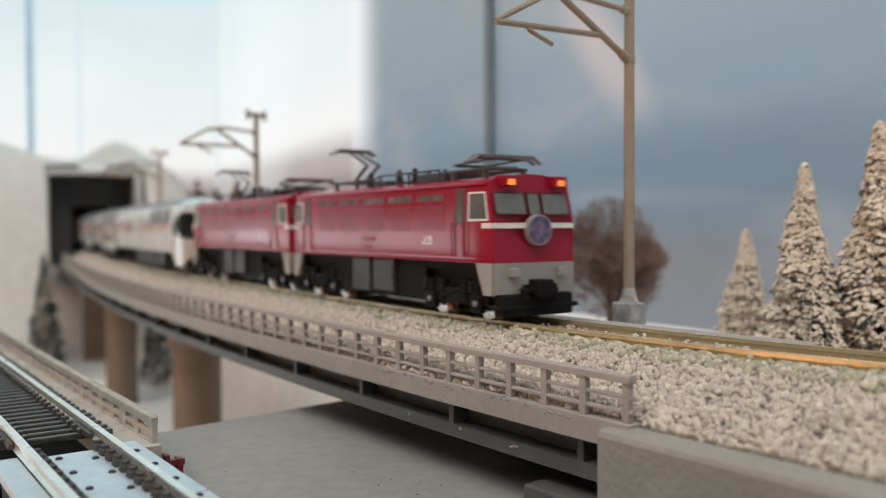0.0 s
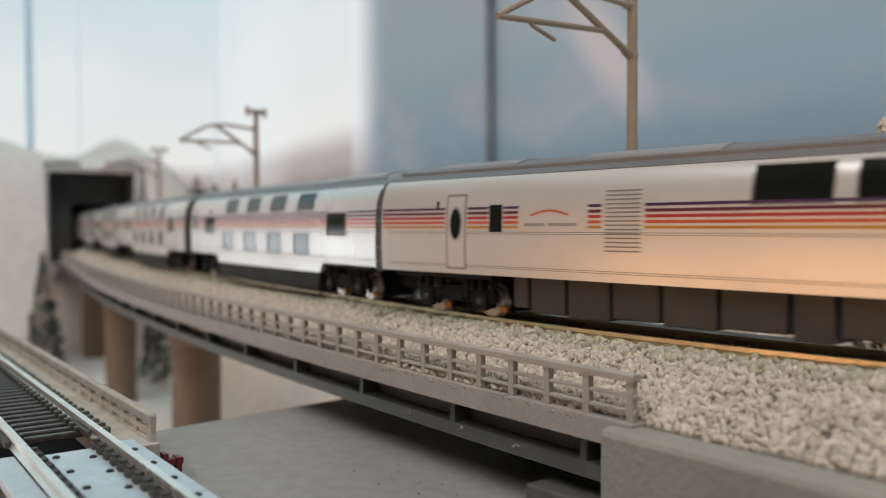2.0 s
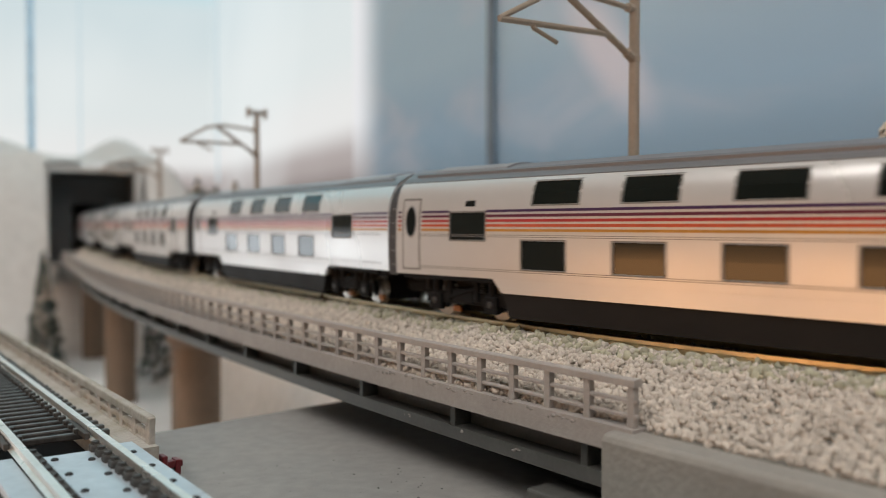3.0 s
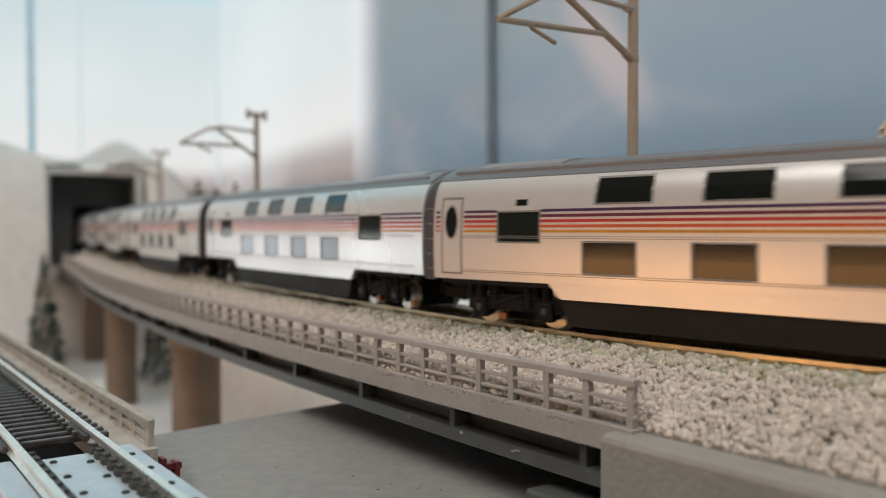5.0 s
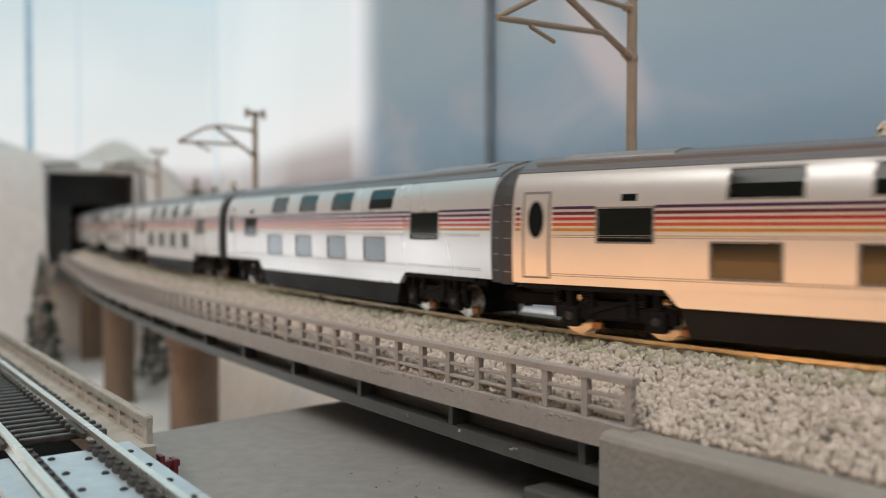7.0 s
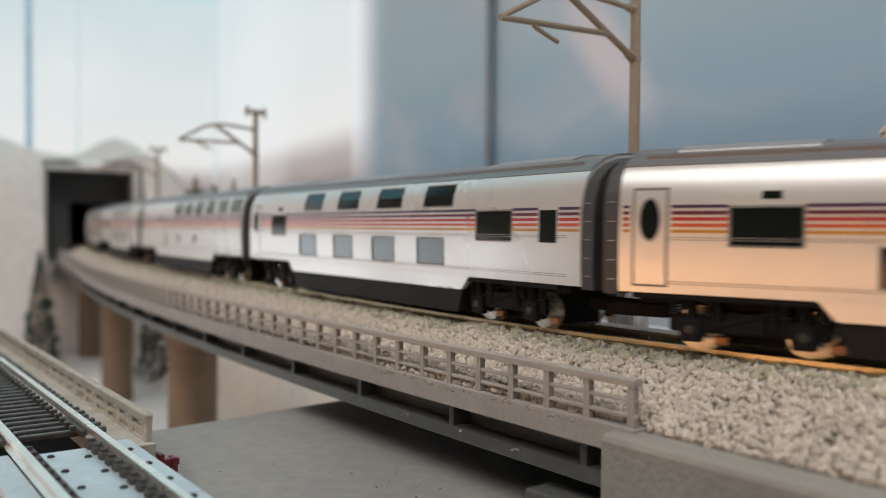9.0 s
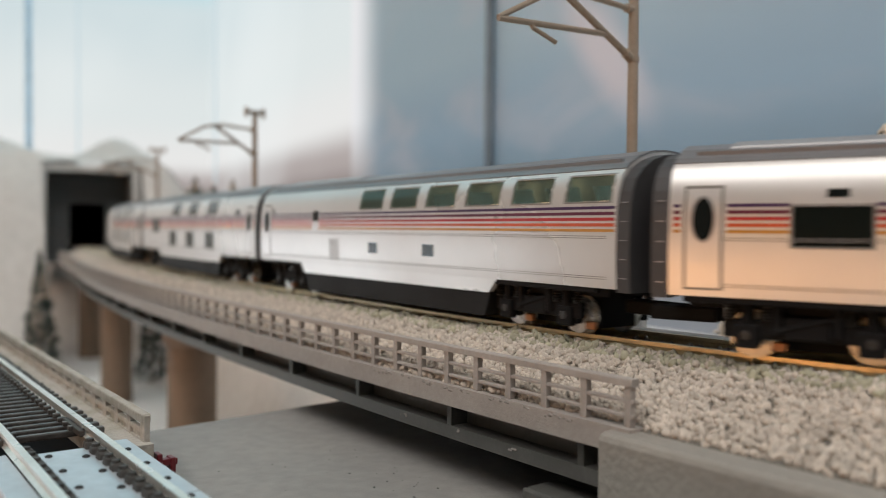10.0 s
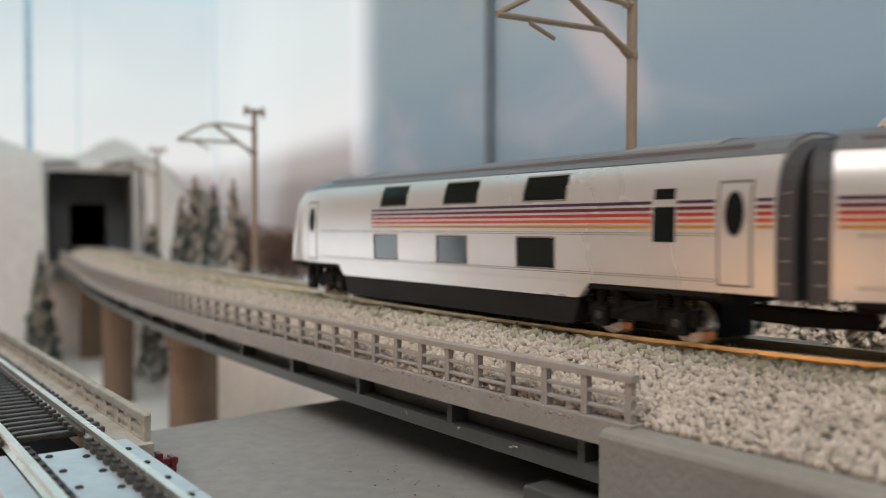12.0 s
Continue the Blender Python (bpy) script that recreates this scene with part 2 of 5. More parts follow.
def rod(bm, a, b, r, seg=8, r2=None, caps=True):
    a, b = Vector(a), Vector(b)
    r2 = r if r2 is None else r2
    d = (b - a).normalized()
    side = d.orthogonal().normalized()
    up = d.cross(side)
    rings = []
    for c, rad in ((a, r), (b, r2)):
        rings.append([bm.verts.new(c + rad * (side * math.cos(2 * math.pi * i / seg) + up * math.sin(2 * math.pi * i / seg)))
                      for i in range(seg)])
    for i in range(seg):
        j = (i + 1) % seg
        bm.faces.new((rings[0][i], rings[0][j], rings[1][j], rings[1][i]))
    if caps:
        bm.faces.new(rings[0])
        bm.faces.new(list(reversed(rings[1])))
    return bm


def lathe(bm, profile, seg=24, at=(0, 0, 0)):
    """Turns (radius, height) pairs round the upright axis at the given foot."""
    c = Vector(at)
    rings = []
    for r, z in profile:
        rings.append([bm.verts.new(c + Vector((r * math.cos(2 * math.pi * i / seg), r * math.sin(2 * math.pi * i / seg), z)))
                      for i in range(seg)])
    for a, b in zip(rings, rings[1:]):
        for i in range(seg):
            j = (i + 1) % seg
            bm.faces.new((a[i], a[j], b[j], b[i]))
    bm.faces.new(list(reversed(rings[0])))
    bm.faces.new(rings[-1])
    return bm


def loft(bm, sections, closed=True, caps=True):
    """Skins a row of equal-length point loops."""
    rings = [[bm.verts.new(Vector(p)) for p in s] for s in sections]
    n = len(rings[0])
    for a, b in zip(rings, rings[1:]):
        for i in range(n if closed else n - 1):
            j = (i + 1) % n
            bm.faces.new((a[i], a[j], b[j], b[i]))
    if caps and closed:
        bm.faces.new(list(reversed(rings[0])))
        bm.faces.new(rings[-1])
    return bm


# ---- the line of the track: a sharp bend on the near side, then an easy one into the tunnel ----
S_PORTAL = 690.0
BENDS = ((-22.0, 0.0), (-20.0, 0.00442), (23.3, 0.00442), (173.3, -0.00014), (423.3, 0.00065), (493.3, 0.0))
S0, STEP = -1800.0, 5.0


def bend(s):
    return float(np.interp(s, [q[0] for q in BENDS], [q[1] for q in BENDS]))


def lay_line():
    """The centre line, laid out both ways from the place beside the viewer."""
    x, y, a = 69.83, 86.91, 0.8939
    ahead = [(23.3, x, y, a)]
    for i in range(500):
        s = 23.3 + i * STEP
        a2 = a - bend(s + STEP / 2) * STEP
        x, y, a = x - math.sin((a + a2) / 2) * STEP, y + math.cos((a + a2) / 2) * STEP, a2
        ahead.append((s + STEP, x, y, a))
    x, y, a = 69.83, 86.91, 0.8939
    back = []
    for i in range(380):
        s = 23.3 - i * STEP
        a2 = a + bend(s - STEP / 2) * STEP
        x, y, a = x + math.sin((a + a2) / 2) * STEP, y - math.cos((a + a2) / 2) * STEP, a2
        back.append((s - STEP, x, y, a))
    return back[::-1] + ahead


LINE_TABLE = np.array(lay_line())


def smooth(e0, e1, x):
    t = min(1.0, max(0.0, (x - e0) / (e1 - e0)))
    return t * t * (3 - 2 * t)


def deck_line(s):
    """The viaduct's own line: one easy bend, then straight into the tunnel."""
    th0, kap, q = 0.6871, 0.0005068, 103.58
    b = min(max(s, -60.0), 430.0)
    a = th0 - kap * b
    x = q * math.cos(th0) - (math.cos(a) - math.cos(th0)) / kap
    y = q * math.sin(th0) + (math.sin(th0) - math.sin(a)) / kap
    return x - math.sin(a) * (s - b), y + math.cos(a) * (s - b), a


def track(s):
    """The track centre and its heading at s millimetres along it."""
    w = smooth(330, 250, s)
    near = [float(np.interp(s, LINE_TABLE[:, 0], LINE_TABLE[:, k])) for k in (1, 2, 3)] if w > 0 else (0, 0, 0)
    return tuple(w * p + (1 - w) * q for p, q in zip(near, deck_line(s)))


def on_deck(s, u=0.0, z=0.0):
    x, y, a = deck_line(s)
    return Vector((x - math.cos(a) * u, y - math.sin(a) * u, z))


def at_deck(s, u=0.0, z=0.0):
    p, a = on_deck(s, u, z), deck_line(s)[2]
    return pose(p.x * MM, p.y * MM, p.z * MM, 0, 0, 90 + math.degrees(a))


def on_track(s, u=0.0, z=0.0):
    """Millimetres in the world of the place u beside the track (towards the viewer's side) and z above the rails."""
    x, y, a = track(s)
    return Vector((x - math.cos(a) * u, y - math.sin(a) * u, z))


def at_track(s, u=0.0, z=0.0, turn=0.0):
    p, a = on_track(s, u, z), track(s)[2]
    return pose(p.x * MM, p.y * MM, p.z * MM, 0, 0, 90 + math.degrees(a) + turn)


def sweep(bm, profile, s0, s1, step=12.0, line=None):
    n = max(2, int(abs(s1 - s0) / step) + 1)
    secs = []
    for i in range(n + 1):
        s = s0 + (s1 - s0) * i / n
        secs.append([(line or on_track)(s, u, z) for u, z in profile])
    return loft(bm, secs)


# ---- room round the table ----
def room():
    bm = bmesh.new()
    box(bm, -3200, 3200, -3200, 3600, -860, -760)
    tagged(part("floor", bm, FLOORWOOD), "brown wooden floor of the hobby room", "floor", kind="structure")
    bm = bmesh.new()
    box(bm, -3200, 3200, -3200, 3600, 1700, 1760)
    tagged(part("ceiling", bm, PANELGREY), "plain pale ceiling of the hobby room", "ceiling", kind="structure")
    for name, b in (("wall_north", (-3200, 3200, 3600, 3680)), ("wall_south", (-3200, 3200, -3280, -3200)),
                    ("wall_west", (-3280, -3200, -3200, 3600)), ("wall_east", (3200, 3280, -3200, 3600))):
        bm = bmesh.new()
        box(bm, b[0], b[1], b[2], b[3], -760, 1700)
        tagged(part(name, bm, PANELGREY), "plain cream painted room wall", "wall", kind="structure")


def ground_z(s, u):
    """Snow: a shelf behind the line, a valley under the viaduct, a bank before it."""
    shelf = -16.0 + 1.2 * noise.noise(Vector((s * 0.02, u * 0.02, 3))) + -5.0 * smooth(-60, -130, u)
    valley = -84.0 + 6.0 * noise.noise(Vector((s * 0.012, u * 0.012, 7)))
    z = shelf + (valley - shelf) * smooth(-62, -24, u) * smooth(100, 170, s) * (1 - smooth(700, 720, s) * (1 - smooth(20, 60, u)))
    near = -40.0
    z = z + (near - z) * smooth(-10, 30, u) * (1 - smooth(110, 175, s))
    z -= 170 * smooth(50, 100, u) * (1 - smooth(110, 175, s))
    return z


def ground():
    bm = bmesh.new()
    us = [-420, -300, -220, -170] + [-140 + 7 * i for i in range(31)] + [90, 110, 140, 180, 240]
    ss = [-1900, -1500, -1100, -800, -500, -300, -200] + [-120 + 14 * i for i in range(64)] + [820, 900, 1100, 1500, 2300]
    grid = []
    for s in ss:
        row = []
        for u in us:
            p = on_track(s, u)
            row.append(bm.verts.new(Vector((p.x, p.y, ground_z(s, u)))))
        grid.append(row)
    for a, b in zip(grid, grid[1:]):
        for i in range(len(us) - 1):
            bm.faces.new((a[i], a[i + 1], b[i + 1], b[i]))
    ob = part("ground", bm, SNOW, smooth=True)
    tagged(ob, "powdery off-white model snow covering the layout", "snow", kind="structure")


def board():
    """The grey table board that the bridge ends on."""
    bm = bmesh.new()
    outline = [(-53, 162), (-19.7, 192.7), (70, 275), (420, 60), (420, -420), (-60, -420), (-75, 60), (-85, 132)]
    loft(bm, [[(x, y, -36) for x, y in outline], [(x, y, -23) for x, y in outline]])
    tagged(part("tabletop", bm, BOARD), "matt grey painted table board with dust and crumbs", "table board", kind="structure")


def crumbs():
    """Bits of ballast and dust that fell on the board beside the bridge."""
    rng = random.Random(9)
    V, F = [], []
    for i in range(80):
        s = rng.uniform(62, 125)
        u = 25 + abs(rng.gauss(0, 7)) + (0 if rng.random() < .7 else rng.uniform(0, 25))
        p = on_deck(s, u, -23.0)
        r = rng.uniform(0.06, 0.26) * (0.6 if u > 34 else 1)
        o = len(V)
        for d in ((1, 0, 0), (-.9, .2, 0), (.1, 1, 0), (0, -1, 0), (0, 0, .8), (0, 0, -.5)):
            V.append((p + Vector(d) * r * rng.uniform(.7, 1.3)) * MM)
        F.extend([tuple(k + o for k in f) for f in ((0, 2, 4), (2, 1, 4), (1, 3, 4), (3, 0, 4), (2, 0, 5), (1, 2, 5), (3, 1, 5), (0, 3, 5))])
    me = bpy.data.meshes.new("crumb_litter")
    me.from_pydata(V, [], F)
    me.materials.append(GIRDER)
    tagged(new("crumb_litter", me), "scattered dark crumbs and grit on the grey board", "grit", kind="stuff")


# ---- main viaduct ----
U_F, Z_FT, Z_FB = 23.0, -2.0, -7.9
S_END = 63.3
POST_STEP = 7.05


def viaduct():
    root = thing("viaduct", "grey plastic single-track model viaduct with low lattice parapet", "viaduct", kind="structure")
    bm = bmesh.new()
    sweep(bm, [(24.2, -7.9), (24.2, -11.0), (23.2, -11.2), (23.2, -10.2), (-22, -10.2), (-22, -2.6), (-20.5, -2.6), (-20.5, -7.9)], S_END - 1, 668, line=on_deck)
    part("deck", bm, CONCRETE, root)
    bm = bmesh.new()
    sweep(bm, [(19.5, -10.2), (19.5, -14.6), (18.3, -14.6), (18.3, -10.2)], S_END, 668, line=on_deck)
    part("girder_web", bm, WEB, root)
    bm = bmesh.new()
    sweep(bm, [(22.8, -14.4), (22.8, -16.4), (-20, -16.4), (-20, -14.4)], S_END, 668, line=on_deck)
    part("bottom_flange", bm, GIRDER, root)
    rib = None
    for i in range(22):
        s = 71.5 + 27.4 * i
        if rib is None:
            bm = bmesh.new()
            box(bm, -0.6, 0.6, -2.2, 1.9, -2.2, 2.2, 0.12)
            rib = part("rib", bm, GIRDER, root, m=at_deck(s, 20.7, -12.4))
        else:
            ob = new("rib", rib.data)
            ob.parent = root
            ob.matrix_basis = at_deck(s, 20.7, -12.4)
    # parapet: each post, three long rails
    bm = bmesh.new()
    box(bm, -0.52, 0.52, -0.5, 0.5, Z_FB, Z_FT - 0.5, 0.1)
    post = part("post", bm, CONCRETE, root, m=at_deck(S_END, U_F))
    n = 1
    while S_END + n * POST_STEP < 668:
        ob = new("post", post.data)
        ob.parent = root
        ob.matrix_basis = at_deck(S_END + n * POST_STEP, U_F)
        n += 1
    for z0, z1, w in ((-2.95, Z_FT, 0.7), (-4.95, -4.5, 0.36), (-6.75, -6.3, 0.36)):
        bm = bmesh.new()
        sweep(bm, [(U_F - w, z0), (U_F - w, z1 - 0.15), (U_F - w + 0.15, z1), (U_F + w - 0.15, z1), (U_F + w, z1 - 0.15), (U_F + w, z0)],
              S_END - 0.8, 668, 9, on_deck)
        part("handrail", bm, CONCRETE, root)
    # dried shiny glue along the foot of the parapet and on the lower flange
    rng = random.Random(12)
    for i in range(18):
        bm = bmesh.new()
        s = 72 + rng.random() ** 1.4 * 60
        u, z = (24.1, rng.uniform(-8.6, -7.9)) if i < 15 else (22.8, -15.0)
        for k in range(3):
            m = at_deck(s + rng.uniform(-1.2, 1.2), u + rng.uniform(-.1, .1), z + rng.uniform(-.3, .2))
            m.translation /= MM
            bmesh.ops.create_icosphere(bm, subdivisions=2, radius=1.0,
                                       matrix=m @ Matrix.Diagonal((rng.uniform(.15, .6), .2, rng.uniform(.1, .3), 1)))
        part("glue_bead", bm, GLUE, root, smooth=True)
    for s in (295.0, 497.0, 680.0):
        pier(s)


def pier(s):
    p = on_deck(s, 1.0)
    root = thing("bridge_pier", "round terracotta-brown bridge pier with a flared cap", "bridge pier", "piers under the viaduct",
                 m=pose(p.x * MM, p.y * MM, 0))
    bm = bmesh.new()
    lathe(bm, [(8.6, -98), (8.6, -36), (8.75, -35.6), (8.75, -34.8), (8.6, -34.4), (8.6, -27.0)], 32)
    part("shaft", bm, PIER, root, smooth=False)
    bm = bmesh.new()
    lathe(bm, [(8.7, -27.0), (10.0, -25.2), (10.5, -24.4), (10.6, -16.5)], 32)
    part("cap", bm, PIER, root)


def abutment():
    root = thing("abutment", "cast grey abutment block with rounded top edge", "abutment", kind="structure")
    bm = bmesh.new()
    prof = [(26.5, -36), (26.5, -9.3), (26.2, -8.7), (25.6, -8.4), (22.6, -8.3), (21.0, -8.5), (15, -36)]
    n = 14
    secs = [[on_deck(65 - 125 * i / n, u, z) for u, z in prof] for i in range(n + 1)]
    end = [on_deck(65.5, 25.2 if u > 24 else u, z - 0.5 if z > -20 else z) for u, z in prof]
    loft(bm, [end] + secs)
    part("block", bm, ABUT, root)
    bm = bmesh.new()
    box(bm, 0, 16, -3.2, 3.4, -23, -18.9, 0.35)
    part("bearing_ledge", bm, GIRDER, root, m=at_deck(64, 21.5, 0))
    bm = bmesh.new()
    sweep(bm, [(-14, -36), (-14, -5), (-23, -9), (-23, -36)], 66, -60, line=on_deck)
    part("rear_block", bm, ABUT, root)


def main_track():
    root = thing("railway_track", "model railway track with brass-toned rails on pale ballast", "railway track", kind="structure")
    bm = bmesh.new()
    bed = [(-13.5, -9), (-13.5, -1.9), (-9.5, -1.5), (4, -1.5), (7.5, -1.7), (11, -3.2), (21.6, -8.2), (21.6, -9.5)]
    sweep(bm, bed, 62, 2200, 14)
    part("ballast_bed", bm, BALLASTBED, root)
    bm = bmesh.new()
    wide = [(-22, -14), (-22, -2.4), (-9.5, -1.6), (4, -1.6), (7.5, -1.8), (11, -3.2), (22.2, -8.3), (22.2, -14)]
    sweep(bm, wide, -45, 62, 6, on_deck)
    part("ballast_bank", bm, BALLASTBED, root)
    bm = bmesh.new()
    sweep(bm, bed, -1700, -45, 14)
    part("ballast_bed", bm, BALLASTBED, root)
    for u in (4.95, -4.95):
        bm = bmesh.new()
        sweep(bm, [(u - 0.45, 0), (u + 0.45, 0), (u + 0.45, -0.55), (u + 0.2, -0.7), (u + 0.2, -1.3), (u + 0.7, -1.5), (u - 0.7, -1.5), (u - 0.2, -1.3),
                   (u - 0.2, -0.7), (u - 0.45, -0.55)], -1700, 2200, 14)
        part("rail", bm, RAILSIDE, root)
    # pale slab edge beyond the far rail
    bm = bmesh.new()
    sweep(bm, [(-10.5, -2), (-10.5, -0.9), (-13.6, -0.7), (-13.6, -2.5)], 58, 668, 14)
    part("slab_edge", bm, CONCRETE, root)
    # loose stones
    rng = random.Random(5)
    verts, faces = [], []
    base = [(1, 0, 0), (-1, 0, 0), (0, 1, 0), (0, -1, 0), (0, 0, 1), (0, 0, -1), (.62, .62, .62), (-.62, .62, .62), (.62, -.62, .62), (-.62, -.62, .62)]
    tri = [(4, 6, 7), (4, 7, 9), (4, 9, 8), (4, 8, 6), (6, 0, 2), (8, 0, 6), (8, 3, 0), (9, 3, 8), (9, 1, 3), (7, 1, 9), (7, 2, 1), (6, 2, 7),
           (0, 5, 2), (2, 5, 1), (1, 5, 3), (3, 5, 0)]

    def bed_top(u, s):
        line = wide if s < 62 else bed
        for (a, za), (b, zb) in zip(line[1:], line[2:]):
            if a <= u <= b:
                return za + (zb - za) * (u - a) / (b - a)
        return -9.0

    green_v, green_f = [], []
    def stone(s, u, r, green):
        c = (on_track if s > 62 else on_deck)(s, u, bed_top(u, s) + r * rng.uniform(-0.1, 0.75))
        rot = Euler((rng.uniform(0, 6), rng.uniform(0, 6), rng.uniform(0, 6))).to_matrix()
        k = Vector((rng.uniform(.75, 1.3), rng.uniform(.7, 1.1), rng.uniform(.6, 1.0)))
        V, F = (green_v, green_f) if green else (verts, faces)
        o = len(V)
        for b in base:
            q = rot @ Vector((b[0] * k.x, b[1] * k.y, b[2] * k.z)) * r * rng.uniform(.85, 1.15)
            V.append((c + q) * MM)
        F.extend([(a + o, b2 + o, c2 + o) for a, b2, c2 in tri])

    for s0, s1, per, r0 in ((-30, 120, 72, 0.52), (120, 230, 52, 0.52), (230, 420, 22, 0.65), (420, 668, 8, 0.8)):
        for _ in range(int((s1 - s0) * per)):
            s = rng.uniform(s0, s1)
            u = rng.uniform(5.9 - max(0, 62 - s) * 0.12, 21.9 if s < 62 else 20.9)
            g = u < 9.5 and rng.random() < 0.38 and s > 20
            stone(s, u, r0 * rng.uniform(.65, 1.35) * (1.25 if g else 1), g)
        if s0 < 200:
            # finer grit lodged among the stones
            for _ in range(int((s1 - s0) * per * 0.9)):
                s = rng.uniform(s0, s1)
                stone(s, rng.uniform(5.9 - max(0, 62 - s) * 0.12, 21.9 if s < 62 else 20.9), rng.uniform(0.16, 0.34), False)
        for _ in range(int((s1 - s0) * per * 0.2)):
            stone(rng.uniform(s0, s1), rng.choice((rng.uniform(-3.9, 3.9), rng.uniform(-10, -6))), r0 * rng.uniform(.6, 1.1), False)
    for name, V, F, mt, lab in (("ballast_stones", verts, faces, BALLAST, "pale crushed ballast stones"),
                                ("mossy_stones", green_v, green_f, GREENSTONE, "greenish grey ballast stones along the rail")):
        me = bpy.data.meshes.new(name)
        me.from_pydata(V, [], F)
        me.shade_smooth()
        me.materials.append(mt)
        ob = new(name, me)
        ob.parent = root
        tagged(ob, lab, kind="stuff")


# ---- catenary poles ----
def catenary_pole(s, u=-23.0, tall=64.0, drop=0.0, turn=0.0):
    root = thing("catenary_pole", "tan round catenary pole with a triangular bracket arm", "catenary pole", "poles along the line",
                 m=at_deck(s, u, -drop) @ pose(0, 0, 0, 0, 0, turn))
    bm = bmesh.new()
    lathe(bm, [(1.05, -1), (1.05, 30), (1.0, 47), (1.15, 47.2), (1.15, 48.2), (1.0, 48.4), (0.95, tall)], 14)
    part("mast", bm, POLE, root, smooth=False)
    bm = bmesh.new()
    box(bm, -2.4, 2.4, -2.2, 2.2, -7, 1.6, 0.3)
    part("foot", bm, POLEBASE, root, "frosted grey square foot")
    bm = bmesh.new()
    lathe(bm, [(2.0, 1.6), (1.5, 2.6), (1.2, 4.0), (1.06, 4.4)], 12)
    part("collar", bm, POLEBASE, root)
    arm = [((0, 0.8, 57.0), (0, 14.5, 57.6), 0.55), ((0, 14.5, 57.6), (0, 22.5, 56.2), 0.55), ((0, 33.0, 50.6), (0, 21.5, 56.6), 0.5),
           ((0, 33.0, 50.5), (0, 7.2, 51.4), 0.55), ((0, 0.8, 47.9), (0, 18.5, 57.3), 0.65), ((0, 25.5, 50.0), (0, 20.0, 48.2), 0.4),
           ((0, 25.5, 50.0), (0, 25.5, 50.8), 0.45)]
    for a, b, r in arm:
        bm = bmesh.new()
        rod(bm, a, b, r, 8)
        part("bracket_tube", bm, POLE, root)
    bm = bmesh.new()
    rod(bm, (0, 0.6, 57.0), (0, 2.0, 57.0), 0.9, 8)
    rod(bm, (0, 0.6, 47.8), (0, 2.2, 48.7), 0.95, 8)
    part("clamp", bm, POLE, root)
    bm = bmesh.new()
    box(bm, -0.7, 0.7, -4.6, 4.6, tall - 1.2, tall + 0.4, 0.2)
    for y in (-4.0, 4.0):
        rod(bm, (0, y, tall - 2.4), (0, y, tall + 1.4), 0.6, 8)
    part("crossbar", bm, POLE, root)
    return root


# ---- low track beside the viewer ----
LO, LA = Vector((-40.4, 100.1, 0)), radians(36.2)
Z_L = -13.3


def low(s, u=0.0, z=0.0):
    return Vector((LO.x - math.sin(LA) * s - math.cos(LA) * u, LO.y + math.cos(LA) * s - math.sin(LA) * u, z))


def at_low(s, u=0.0, z=0.0):
    p = low(s, u, z)
    return pose(p.x * MM, p.y * MM, p.z * MM, 0, 0, 90 + math.degrees(LA))


